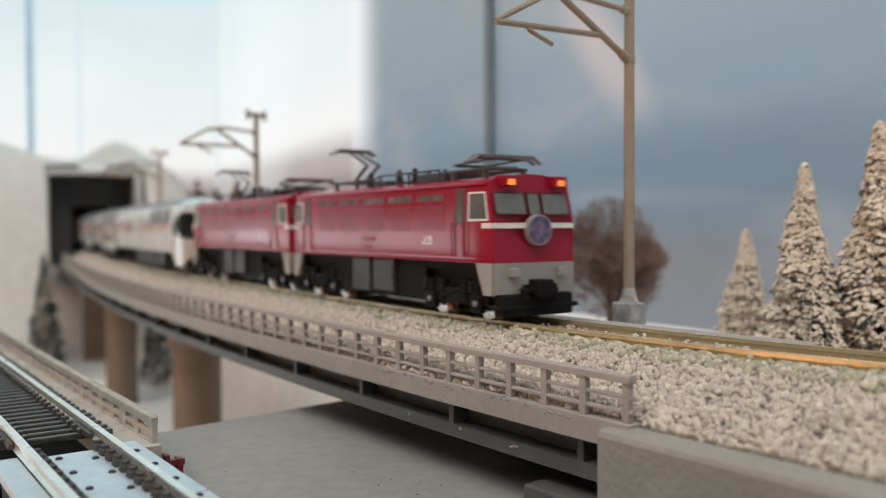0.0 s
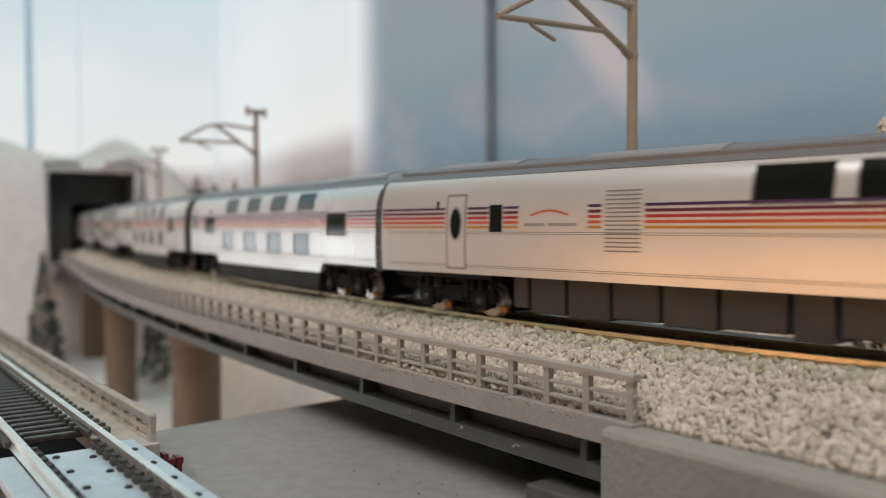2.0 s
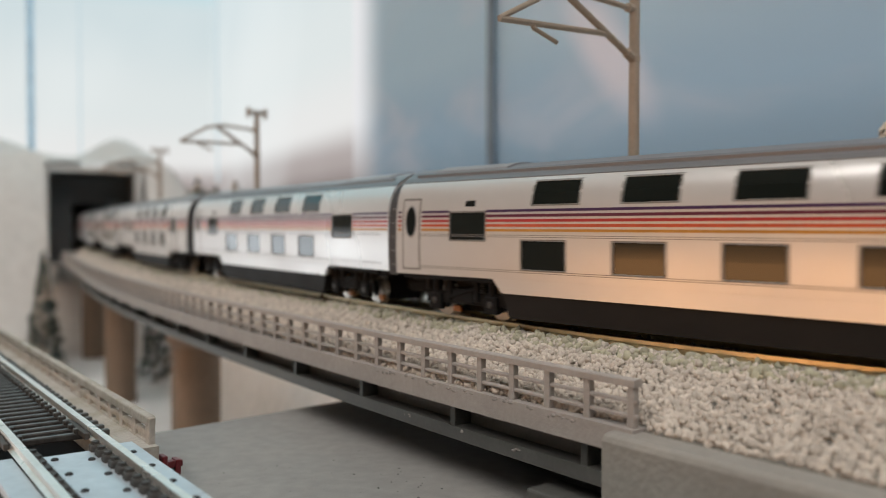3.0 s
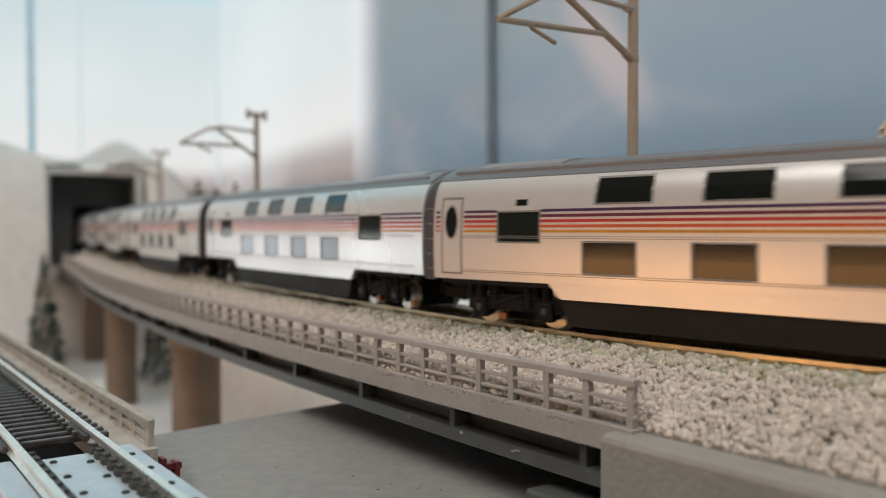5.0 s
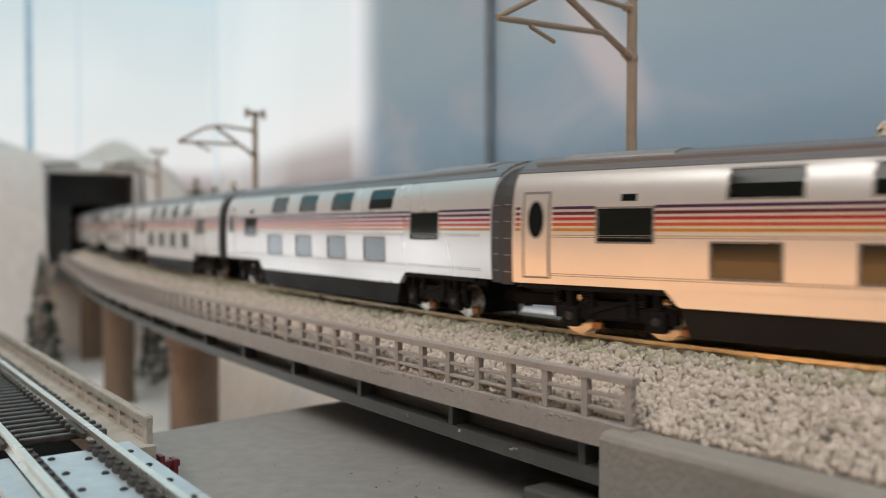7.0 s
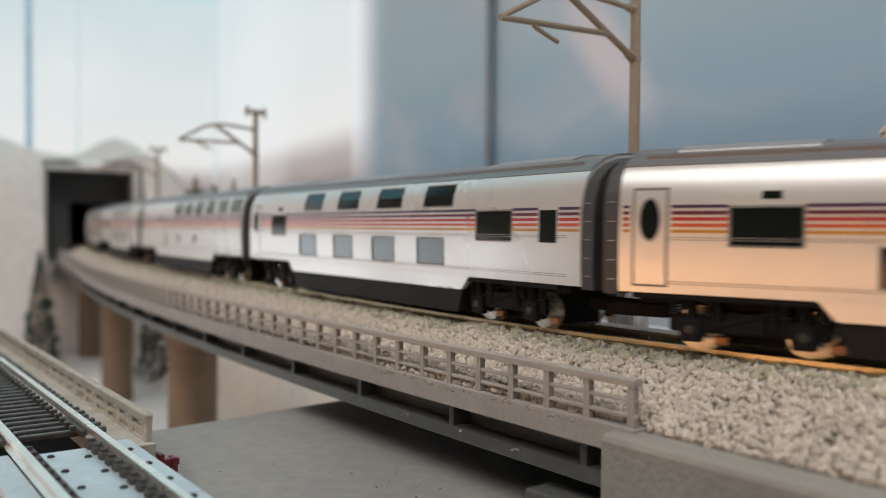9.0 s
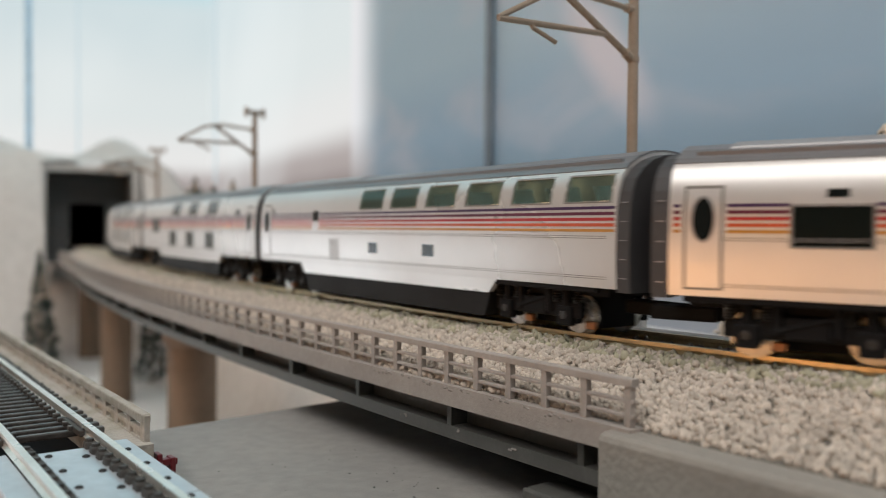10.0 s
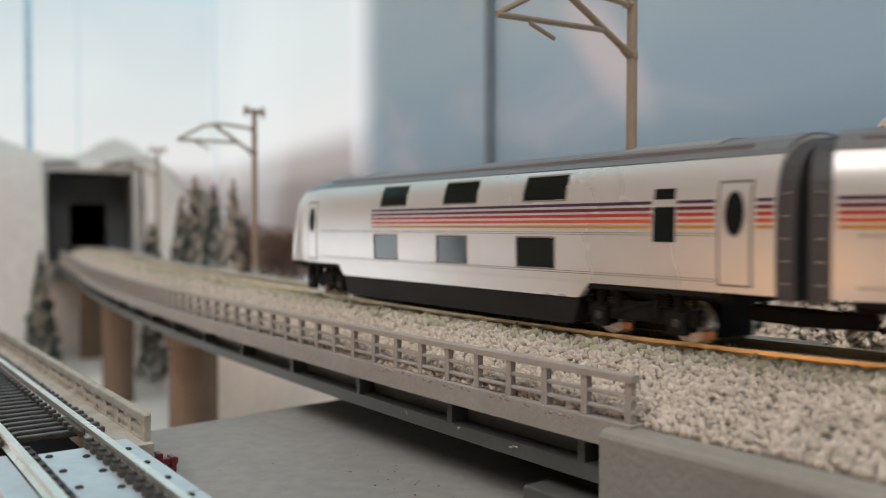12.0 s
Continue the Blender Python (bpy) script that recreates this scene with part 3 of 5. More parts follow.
def low_line():
    root = thing("bridge_track", "second model track on a narrow snow-dusted bridge with riveted metal plates", "railway track", kind="structure")
    m = at_low(0)

    def lowbox(name, boxes, material, bev=0.0, label=""):
        bm = bmesh.new()
        for b in boxes:
            box(bm, *b, bev)
        return part(name, bm, material, root, label, m=m)

    lowbox("walkway", [(22.5, 420, -13.4, -6.2, -20.5, -16.7)], WALKSNOW)
    lowbox("bridge_bed", [(22, 420, -6.2, 9.0, -20.5, -19.2)], DARK)
    lowbox("under_frame", [(-70, 420, -12, 9, -23, -20.5)], DARKGREY)
    lowbox("parapet_top", [(24.4, 420, -13.6, -12.2, -14.0, -12.5)], WALKSNOW, 0.25)
    lowbox("parapet_bar", [(24.4, 420, -13.35, -12.45, -15.7, -14.8)], WALKSNOW, 0.2)
    lowbox("parapet_bar", [(24.4, 420, -13.35, -12.45, -17.3, -16.4)], WALKSNOW, 0.2)
    # snow packed between the bars
    bm = bmesh.new()
    rngp = random.Random(17)
    secs = []
    for i in range(160):
        x = 24.6 + i * 2.2
        top = -15.0 - 1.2 * abs(noise.noise(Vector((x * 0.31, 2, 0)))) - (1.6 if i % 3 == 0 and rngp.random() < 0.6 else 0.0)
        w = 0.14 + 0.10 * noise.noise(Vector((x * 0.5, 9, 0)))
        secs.append([(x, -12.9 - w, -18.4), (x, -12.9 - w, top), (x, -12.9 + w, top), (x, -12.9 + w, -18.4)])
    loft(bm, secs)
    part("packed_snow", bm, WALKSNOW, root, "packed dirty snow between parapet bars", m=m)
    first = None
    for i in range(54):
        x = 25.0 + i * 7.05
        if first is None:
            bm = bmesh.new()
            box(bm, -0.95, 0.95, -0.5, 0.5, -18.4, -12.7, 0.15)
            first = part("parapet_post", bm, WALKSNOW, root, m=at_low(x, -12.9))
        else:
            ob = new("parapet_post", first.data)
            ob.parent = root
            ob.matrix_basis = at_low(x, -12.9)
    for u in (5.8, -4.85):
        bm = bmesh.new()
        z = Z_L
        prof = [(u - 0.5, z), (u + 0.5, z), (u + 0.5, z - 0.6), (u + 0.2, z - 0.75), (u + 0.2, z - 1.3), (u + 0.75, z - 1.6), (u - 0.75, z - 1.6),
                (u - 0.2, z - 1.3), (u - 0.2, z - 0.75), (u - 0.5, z - 0.6)]
        loft(bm, [[low(s, a, b) for a, b in prof] for s in (-90, 34.6)])
        part("rail", bm, STEELRAIL, root)
        bm = bmesh.new()
        loft(bm, [[low(s, a, b) for a, b in prof] for s in (34.8, 420)])
        part("rail", bm, STEELRAIL, root)
        # rail joiner
        bm = bmesh.new()
        box(bm, 25.5, 36.5, u - 1.25, u - 0.45, z - 1.7, z - 0.75, 0.15)
        box(bm, 25.5, 36.5, u + 0.45, u + 1.25, z - 1.7, z - 0.75, 0.15)
        part("rail_joiner", bm, RUSTRAIL, root, m=m)
    sl = None
    rng = random.Random(3)
    for i in range(106):
        x = 30.0 + i * 3.4
        if sl is None:
            bm = bmesh.new()
            box(bm, -0.62, 0.62, -8.2, 8.2, -15.7, -14.75, 0.2)
            sl = part("sleeper", bm, SLEEPER, root, m=at_low(x))
        else:
            ob = new("sleeper", sl.data)
            ob.parent = root
            ob.matrix_basis = at_low(x, rng.uniform(-.2, .2)) @ pose(0, 0, 0, 0, 0, rng.uniform(-.8, .8))
    # chairs along both rails
    chair = None
    for i in range(60):
        for u in (4.5, 7.1, -3.6, -6.2):
            x = 30.0 + i * 3.4
            if chair is None:
                bm = bmesh.new()
                box(bm, -0.6, 0.6, -0.55, 0.55, -14.8, -14.1, 0.15)
                chair = part("rail_chair", bm, SLEEPER, root, m=at_low(x, u))
            else:
                ob = new("rail_chair", chair.data)
                ob.parent = root
                ob.matrix_basis = at_low(x, u)
    # riveted plates and their lugs
    lowbox("centre_plate", [(-90, 19.6, -3.6, 4.4, -16.2, -15.1)], PLATE, 0.1)
    lowbox("side_plate", [(-8.6, 20.8, -9.0, -5.7, -16.2, -14.95)], PLATE, 0.12)
    lowbox("side_plate", [(-90, -8.9, -9.0, -5.7, -16.2, -14.95)], PLATE, 0.12)
    lowbox("side_plate", [(-90, 20.8, 6.7, 9.9, -16.2, -14.95)], PLATE, 0.12)
    lowbox("plate_bed", [(-90, 21, -8.6, 8.6, -20.4, -16.2)], DARKGREY)
    lug = None
    for i in range(26):
        for u in (4.5, -3.55):
            x = 19.0 - i * 3.3
            if lug is None:
                bm = bmesh.new()
                box(bm, -0.95, 0.95, -0.8, 0.8, -15.3, -14.15, 0.3)
                rod(bm, (0, 0.1, -14.3), (0, 0.1, -13.75), 0.55, 10)
                lug = part("rail_lug", bm, RUSTRAIL, root, m=at_low(x, u))
            else:
                ob = new("rail_lug", lug.data)
                ob.parent = root
                ob.matrix_basis = at_low(x, u)
    riv = None
    for i in range(12):
        for u in (2.2, -1.9, -7.3):
            x = 17.0 - i * 8.2 - (2.6 if u < 0 else 0)
            if riv is None:
                bm = bmesh.new()
                lathe(bm, [(0.5, -15.2), (0.5, -14.95), (0.3, -14.8)], 10)
                riv = part("rivet", bm, DARKGREY, root, m=at_low(x, u))
            else:
                ob = new("rivet", riv.data)
                ob.parent = root
                ob.matrix_basis = at_low(x, u, 0.13 if u < -5 else 0)
    # red clips at the bridge end
    clip = thing("bridge_clip", "small dark red plastic clip at the bridge end", "clip", m=at_low(23.5, -13.5))
    bm = bmesh.new()
    box(bm, -1.2, 1.0, -3.2, 0.4, -23, -21.5, 0.15)
    box(bm, -1.2, 1.0, -1.2, -0.4, -21.5, -18.4, 0.15)
    box(bm, -1.2, 1.0, -3.2, -2.4, -21.5, -19.2, 0.15)
    box(bm, -0.8, 0.6, -3.6, -0.2, -20.4, -19.4, 0.15)
    part("clip_body", bm, REDBIT, clip)


# ---- tunnel, hill and backdrop ----
def tunnel():
    root = thing("tunnel_portal", "pale tunnel portal with a dark bore in a snowy hill", "tunnel", kind="structure")
    W, H, s0 = 31.0, 58.0, S_PORTAL
    bm = bmesh.new()
    for u0, u1, z0, z1 in ((-W - 5, -W, -14, H + 4), (W, W + 8, -30, H + 4), (-W - 5, W + 8, H, H + 4.2)):
        a = [on_track(s0, u, z) for u, z in ((u0, z0), (u0, z1), (u1, z1), (u1, z0))]
        b = [on_track(s0 + 26, u, z) for u, z in ((u0, z0), (u0, z1), (u1, z1), (u1, z0))]
        loft(bm, [a, b])
    part("portal_frame", bm, PORTAL, root)
    bm = bmesh.new()
    for u0, u1, z0, z1 in ((-W - 3, -W + 1, -9, H + 3), (W - 1, W + 3, -9, H + 3), (-W, W, H - 1, H + 3), (-W, W, -12, -9.6)):
        a = [on_track(s0 + 3, u, z) for u, z in ((u0, z0), (u0, z1), (u1, z1), (u1, z0))]
        b = [on_track(2300, u, z) for u, z in ((u0, z0), (u0, z1), (u1, z1), (u1, z0))]
        loft(bm, [a, b])
    a = [on_track(2285, u, z) for u, z in ((-W, -12), (-W, H), (W, H), (W, -12))]
    loft(bm, [a, [p + Vector((-3, 6, 0)) for p in a]])
    part("bore_lining", bm, TUNNEL, root)
    # narrower throat a little way in, added to catch light and grey the bore
    bm = bmesh.new()
    for u0, u1, z0, z1 in ((-W, -14.0, -9, H), (13.0, W, -9, H), (-14.0, 13.0, 34, H)):
        a = [on_track(s0 + 34, u, z) for u, z in ((u0, z0), (u0, z1), (u1, z1), (u1, z0))]
        b = [on_track(s0 + 40, u, z) for u, z in ((u0, z0), (u0, z1), (u1, z1), (u1, z0))]
        loft(bm, [a, b])
    part("throat_wall", bm, TUNNEL, root)
    # the hill: snow over and beside the bore, with slopes before it on both sides
    def crest(s, u):
        k = smooth(S_PORTAL + 4, S_PORTAL + 60, s)
        top = 65 + 8 * k + 24 * smooth(12, 110, u) * k + 17 * math.exp(-((u + 24) / 20) ** 2) * k
        top *= 1 - 0.93 * smooth(-52, -100, u)
        return top + 3 * noise.noise(Vector((u * 0.05, s * 0.05, 1)))

    def sheet(name, us, ss, height, label):
        bm = bmesh.new()
        grid = []
        for s in ss:
            row = []
            for u in us:
                p = on_track(s, u)
                row.append(bm.verts.new(Vector((p.x, p.y, height(s, u)))))
            grid.append(row)
        for a, b in zip(grid, grid[1:]):
            for i in range(len(us) - 1):
                bm.faces.new((a[i], a[i + 1], b[i + 1], b[i]))
        tagged(part(name, bm, HILLSNOW, smooth=True), label, "hill", kind="structure")

    sheet("snow_hill", [-190 + 8 * i for i in range(45)], [S_PORTAL + 5 + 9 * i for i in range(14)] + [840, 920, 1000], crest,
          "cream plaster snow hill over the tunnel")
    sheet("snow_slope", [34 + 8 * i for i in range(17)], [500 + 9 * i for i in range(22)] + [S_PORTAL + 6],
          lambda s, u: -90 + (crest(s + 20, u) + 91) * smooth(560 - 60 * smooth(60, 170, u), S_PORTAL + 12, s) ** 0.8
          + 5 * noise.noise(Vector((u * 0.04, s * 0.04, 4))), "cream plaster snow slope beside the tunnel")
    sheet("snow_slope", [-190 + 8 * i for i in range(20)], [640 + 7 * i for i in range(8)] + [S_PORTAL + 6],
          lambda s, u: -19 + (crest(s + 10, u) + 19.5) * smooth(655, S_PORTAL + 8, s), "cream plaster snow slope beside the tunnel")


def strip(bm, pts, z0, z1, t=2.0):
    """A standing sheet along plan points, t thick behind."""
    secs = []
    for i, (x, y) in enumerate(pts):
        x0, y0 = pts[max(0, i - 1)]
        x1, y1 = pts[min(len(pts) - 1, i + 1)]
        d = Vector((x1 - x0, y1 - y0, 0)).normalized()
        n = Vector((d.y, -d.x, 0)) * t
        secs.append([(x, y, z0), (x, y, z1), (x - n.x, y - n.y, z1), (x - n.x, y - n.y, z0)])
    loft(bm, secs)


U_B = -150.0


def backdrop():
    bm = bmesh.new()
    pts = [on_track(s, U_B).xy[:] for s in (522, 498, 470, 430, 360, 300, 250, 200, 150, 120)]
    x, y = pts[-1]
    pts += [(x + 150, y - 70), (x + 320, y - 200), (x + 700, y - 600), (x + 1100, y - 1100)]
    strip(bm, pts, -30, 520)
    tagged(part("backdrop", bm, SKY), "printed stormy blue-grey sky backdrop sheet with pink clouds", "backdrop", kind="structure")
    # taller and further left than visible: the extra glow is added fill and reflection
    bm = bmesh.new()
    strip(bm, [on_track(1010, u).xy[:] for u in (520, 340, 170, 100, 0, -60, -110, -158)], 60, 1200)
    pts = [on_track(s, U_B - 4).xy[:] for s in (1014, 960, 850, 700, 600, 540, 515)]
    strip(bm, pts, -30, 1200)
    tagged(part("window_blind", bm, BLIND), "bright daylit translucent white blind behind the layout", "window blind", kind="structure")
    bm = bmesh.new()
    p = on_track(327.5, U_B + 3)
    rod(bm, (p.x, p.y, 30), (p.x, p.y, 520), 2.2, 12)
    tagged(part("backdrop_joint", bm, SEAM), "dark blue-grey vertical joint of the backdrop sheets", "trim", kind="structure")
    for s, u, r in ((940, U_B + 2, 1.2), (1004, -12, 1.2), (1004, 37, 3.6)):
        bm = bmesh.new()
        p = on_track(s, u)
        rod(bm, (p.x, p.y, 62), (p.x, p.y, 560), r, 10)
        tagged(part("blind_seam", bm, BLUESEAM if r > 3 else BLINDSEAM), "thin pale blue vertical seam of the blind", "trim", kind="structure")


# ---- trees ----
BARK = mat("brown_bark", (0.16, 0.11, 0.08), 0.85, scale=200)
TWIG = mat("russet_twigs", (0.20, 0.125, 0.095), 0.85, second=(0.30, 0.21, 0.17), scale=80)
NEEDLE = mat("dark_needles", (0.085, 0.075, 0.055), 0.85, second=(0.05, 0.06, 0.045), scale=120, per_object=0.3)
FIRGREEN = mat("dark_fir_green", (0.02, 0.04, 0.034), 0.85, second=(0.045, 0.06, 0.055), scale=120, per_object=0.3)
SNOWLOAD = mat("cream_tree_snow", (0.72, 0.61, 0.50), 0.9, second=(0.58, 0.48, 0.39), scale=250, per_object=0.15)
DIAMOND = [(1, 0, 0), (-1, 0, 0), (0, 1, 0), (0, -1, 0), (0, 0, 1), (0, 0, -1)]
DIAMOND_F = [(0, 2, 4), (2, 1, 4), (1, 3, 4), (3, 0, 4), (2, 0, 5), (1, 2, 5), (3, 1, 5), (0, 3, 5)]


def clumps(name, items, material, parent, label):
    """Many small pointed clumps: (centre, radial way, length, width, thickness)."""
    V, F = [], []
    for c, way, ln, wd, th in items:
        x = way.normalized()
        y = Vector((-x.y, x.x, 0)).normalized()
        z = x.cross(y)
        o = len(V)
        for d in DIAMOND:
            V.append((c + x * d[0] * ln + y * d[1] * wd + z * d[2] * th) * MM)
        F.extend([tuple(k + o for k in f) for f in DIAMOND_F])
    me = bpy.data.meshes.new(name)
    me.from_pydata(V, [], F)
    me.materials.append(material)
    ob = new(name, me)
    ob.parent = parent
    return tagged(ob, label, kind="stuff")


def conifer(x, y, z, h, r, snow, seed, density=1.0, needle=None):
    rng = random.Random(seed)
    label = "snow-laden conical conifer model tree" if snow > 0.4 else "dark green conical conifer with little snow"
    root = thing("conifer", label, "tree", "snowy conifers" if snow > 0.4 else "dark conifers", m=pose(x * MM, y * MM, z * MM))
    bm = bmesh.new()
    rod(bm, (0, 0, -1.5), (0, 0, h * 0.96), max(0.5, r * 0.11), 8, 0.12)
    part("trunk", bm, BARK, root)
    dark, white = [], []
    n = int((3600 if needle is None else 1500) * density)
    for i in range(n):
        k = rng.random() ** 0.72
        zz = h * (0.05 + 0.95 * (1 - k))
        tier = 0.76 + 0.24 * (1 - ((zz / h * 9.5 + rng.uniform(-.12, .12)) % 1.0))
        lump = 1 + 0.16 * noise.noise(Vector((zz * 0.25, seed * 3.1, 0)))
        a = rng.uniform(0, 2 * math.pi)
        rad = (0.35 + r * k * tier * lump * (1 + 0.18 * math.sin(3 * a + seed + zz * .3))) * rng.uniform(0.55, 1.0) ** 0.5
        way = Vector((math.cos(a), math.sin(a), -0.45))
        c = Vector((math.cos(a) * rad, math.sin(a) * rad, zz - 0.25 * rad))
        s = rng.uniform(0.5, 1.1) * (0.40 + 0.065 * r + 0.008 * h) * (0.62 if needle is None else 1.0)
        if rng.random() < snow:
            white.append((c + Vector((0, 0, 0.22)), way, s * 1.1, s * 0.8, s * 0.55))
        else:
            dark.append((c, way, s * 1.25, s * 0.55, s * 0.4))
    clumps("needles", dark, needle or NEEDLE, root, "dark needle clumps")
    if white:
        clumps("snow_load", white, SNOWLOAD, root, "cream snow on the boughs")
    return root


def bare_tree(x, y, z, h, r, seed):
    rng = random.Random(seed)
    root = thing("bare_tree", "leafless russet-brown winter tree with fine twigs", "tree", "bare trees", m=pose(x * MM, y * MM, z * MM))
    bm = bmesh.new()
    rod(bm, (0, 0, -1.5), (0, 0, h * 0.4), r * 0.09, 7, r * 0.06)
    part("trunk", bm, BARK, root)
    bm = bmesh.new()
    tips = []

    def grow(p, d, ln, rad, depth):
        q = p + d * ln
        rod(bm, p, q, rad, 4, rad * 0.65, caps=False)
        if depth == 0:
            tips.append((q, d))
            return
        for _ in range(4 if depth > 1 else 5):
            v = (d + Vector((rng.uniform(-1, 1), rng.uniform(-1, 1), rng.uniform(-.35, .75))) * 0.85).normalized()
            grow(q, v, ln * rng.uniform(.55, .8), rad * 0.6, depth - 1)

    for i in range(9):
        a = i * 0.7 + rng.uniform(-.3, .3)
        grow(Vector((0, 0, h * rng.uniform(.14, .42))), Vector((math.cos(a) * .7, math.sin(a) * .7, .8)).normalized(), h * 0.17 + r * 0.05, r * 0.03, 3)
    part("branchwork", bm, BARK, root)
    items = []
    for q, d in tips:
        for _ in range(7):
            w = (d + Vector((rng.uniform(-1, 1), rng.uniform(-1, 1), rng.uniform(-1, 1)))).normalized()
            items.append((q + w * rng.uniform(0.2, 2.2), w, rng.uniform(.6, 1.5), .16, .16))
    for _ in range(int(190 * r)):
        v = Vector((rng.gauss(0, 1), rng.gauss(0, 1), rng.gauss(0, 1))).normalized() * rng.random() ** 0.4
        c = Vector((v.x * r * 0.9, v.y * r * 0.9, h * 0.53 + v.z * h * 0.45))
        w = (v + Vector((0, 0, 0.7)) + Vector((rng.uniform(-.5, .5), rng.uniform(-.5, .5), 0))).normalized()
        items.append((c, w, rng.uniform(.8, 2.0), .15, .15))
    clumps("twig_mass", items, TWIG, root, "fine russet twigs")
    return root


def trees():
    conifer(71.6, 200, -16, 31, 8.6, 0.9, 1, 1.2)
    conifer(76.2, 178, -16, 45, 10.4, 0.87, 2, 1.6)
    conifer(74.0, 166, -16, 28, 7.4, 0.62, 3, 1.5)
    conifer(89.0, 172, -16, 53, 12.0, 0.84, 4, 1.8)
    conifer(93.0, 160, -16, 40, 9.5, 0.7, 6, 1.3)
    bare_tree(48.5, 246, -15, 41, 15, 7)
    bare_tree(57.5, 262, -14, 30, 11, 8)
    for x, d, top, r, sn, sd in ((268, 500, 395, 9, .2, 11), (322, 480, 350, 10, .2, 12), (346, 470, 316, 10, .25, 13), (378, 455, 330, 9, .12, 14),
                                 (412, 445, 320, 9, .4, 15), (432, 470, 380, 9, .3, 16)):
        zt = 16 + (403 - top) * d / 1507
        conifer((x - 784) * d / 1507, d, -17, zt + 17, r, sn, sd, 0.7, FIRGREEN)
    for x, d, top, r, sd in ((455, 455, 395, 14, 21), (495, 430, 400, 13, 22), (520, 440, 405, 12, 23)):
        zt = 16 + (403 - top) * d / 1507
        bare_tree((x - 784) * d / 1507, d, -17, zt + 17, r, sd)
    p = on_track(590, 38)
    conifer(p.x, p.y, -74, 74, 13, 0.12, 31, 0.9, FIRGREEN)
    conifer(-181, 530, -80, 66, 11, 0.06, 32, 0.8, FIRGREEN)


room()
ground()
board()
crumbs()
viaduct()
abutment()
main_track()
for s_pole, sunk, twist in ((102.9, 0.0, 0.0), (297.8, 4.8, 20.0), (508.0, 2.5, 0.0)):
    catenary_pole(s_pole, drop=sunk, turn=twist)
low_line()
tunnel()
backdrop()
trees()


# ---- train ----
SILVER = mat("brushed_silver", (0.66, 0.65, 0.64), 0.29, metal=0.45, second=(0.62, 0.61, 0.60), scale=30, fine=0.04)
SILVERROOF = mat("silver_grey_roof", (0.34, 0.34, 0.35), 0.40, metal=0.4, scale=40, fine=0.05)
NOSE = mat("pearl_white_nose", (0.50, 0.475, 0.45), 0.3, metal=0.2, scale=30, fine=0.04, coat=0.3)
GANGWAY = mat("dark_grey_gangway", (0.048, 0.048, 0.052), 0.6, scale=100)
SKIRT = mat("charcoal_skirt", (0.011, 0.0105, 0.0105), 0.55, scale=80, spec=0.2)
ROOFGREY = mat("slate_grey_roof", (0.17, 0.17, 0.18), 0.36, metal=0.3, second=(0.20, 0.20, 0.21), scale=40, fine=0.06)
WHEEL = mat("bright_wheel_tyre", (0.70, 0.69, 0.66), 0.28, metal=0.5, scale=200)
BRASS = mat("copper_contact", (0.42, 0.22, 0.12), 0.5, metal=0.8, scale=200)
LINE = mat("panel_line_grey", (0.22, 0.21, 0.20), 0.6, scale=200)
UNDERGREY = mat("underfloor_grey", (0.032, 0.031, 0.030), 0.5, scale=120)
RED = mat("loco_crimson", (0.30, 0.008, 0.028), 0.20, second=(0.27, 0.008, 0.025), scale=40, fine=0.04, spec=0.35)
REDLOUVRE = mat("loco_crimson_louvre", (0.27, 0.008, 0.026), 0.33, spec=0.25, scale=60, fine=0.05)
REDDARK = mat("door_recess_red", (0.09, 0.006, 0.012), 0.5, scale=60)
LOCOGREY = mat("loco_pale_grey", (0.29, 0.28, 0.265), 0.5, second=(0.34, 0.325, 0.305), scale=80)
WHITEBAND = mat("white_band", (0.80, 0.78, 0.75), 0.4, scale=60)
STRIPES = [mat("stripe_violet", (0.05, 0.018, 0.075), 0.4, scale=60), mat("stripe_plum", (0.11, 0.012, 0.04), 0.4, scale=60),
           mat("stripe_red", (0.42, 0.03, 0.03), 0.4, scale=60), mat("stripe_vermilion", (0.55, 0.09, 0.035), 0.4, scale=60),
           mat("stripe_orange", (0.50, 0.23, 0.04), 0.4, scale=60)]
HEADMARK = mat("headmark_blue", (0.02, 0.04, 0.13), 0.4, second=(0.40, 0.25, 0.32), scale=500, amount=0.7, spec=0.3)
AMBER = glow("amber_headlight", (1.0, 0.26, 0.03), 1.0)
PANE = mat("green_black_glazing", (0.005, 0.008, 0.007), 0.05, second=(0.008, 0.011, 0.010), scale=60, fine=0.05, spec=0.55)
CLEARPANE = glass("clear_green_glazing", (0.30, 0.40, 0.35))
PANEDARK = mat("dark_glazing", (0.008, 0.011, 0.011), 0.12, scale=100, spec=0.25)
SLOT = mat("dark_high_slot", (0.045, 0.035, 0.03), 0.4, second=(0.22, 0.18, 0.15), scale=260, amount=0.9, spec=0.2)
PANECAB = mat("grey_cab_glazing", (0.10, 0.105, 0.10), 0.15, second=(0.17, 0.17, 0.16), scale=180, coat=0.5)
ROOFGEAR = mat("dark_roof_gear", (0.045, 0.045, 0.05), 0.45, metal=0.4, scale=150)
PANTO = mat("pantograph_steel", (0.16, 0.155, 0.15), 0.35, metal=0.8, scale=200)
INTERIOR = mat("green_beige_interior", (0.07, 0.08, 0.06), 0.7, scale=100)

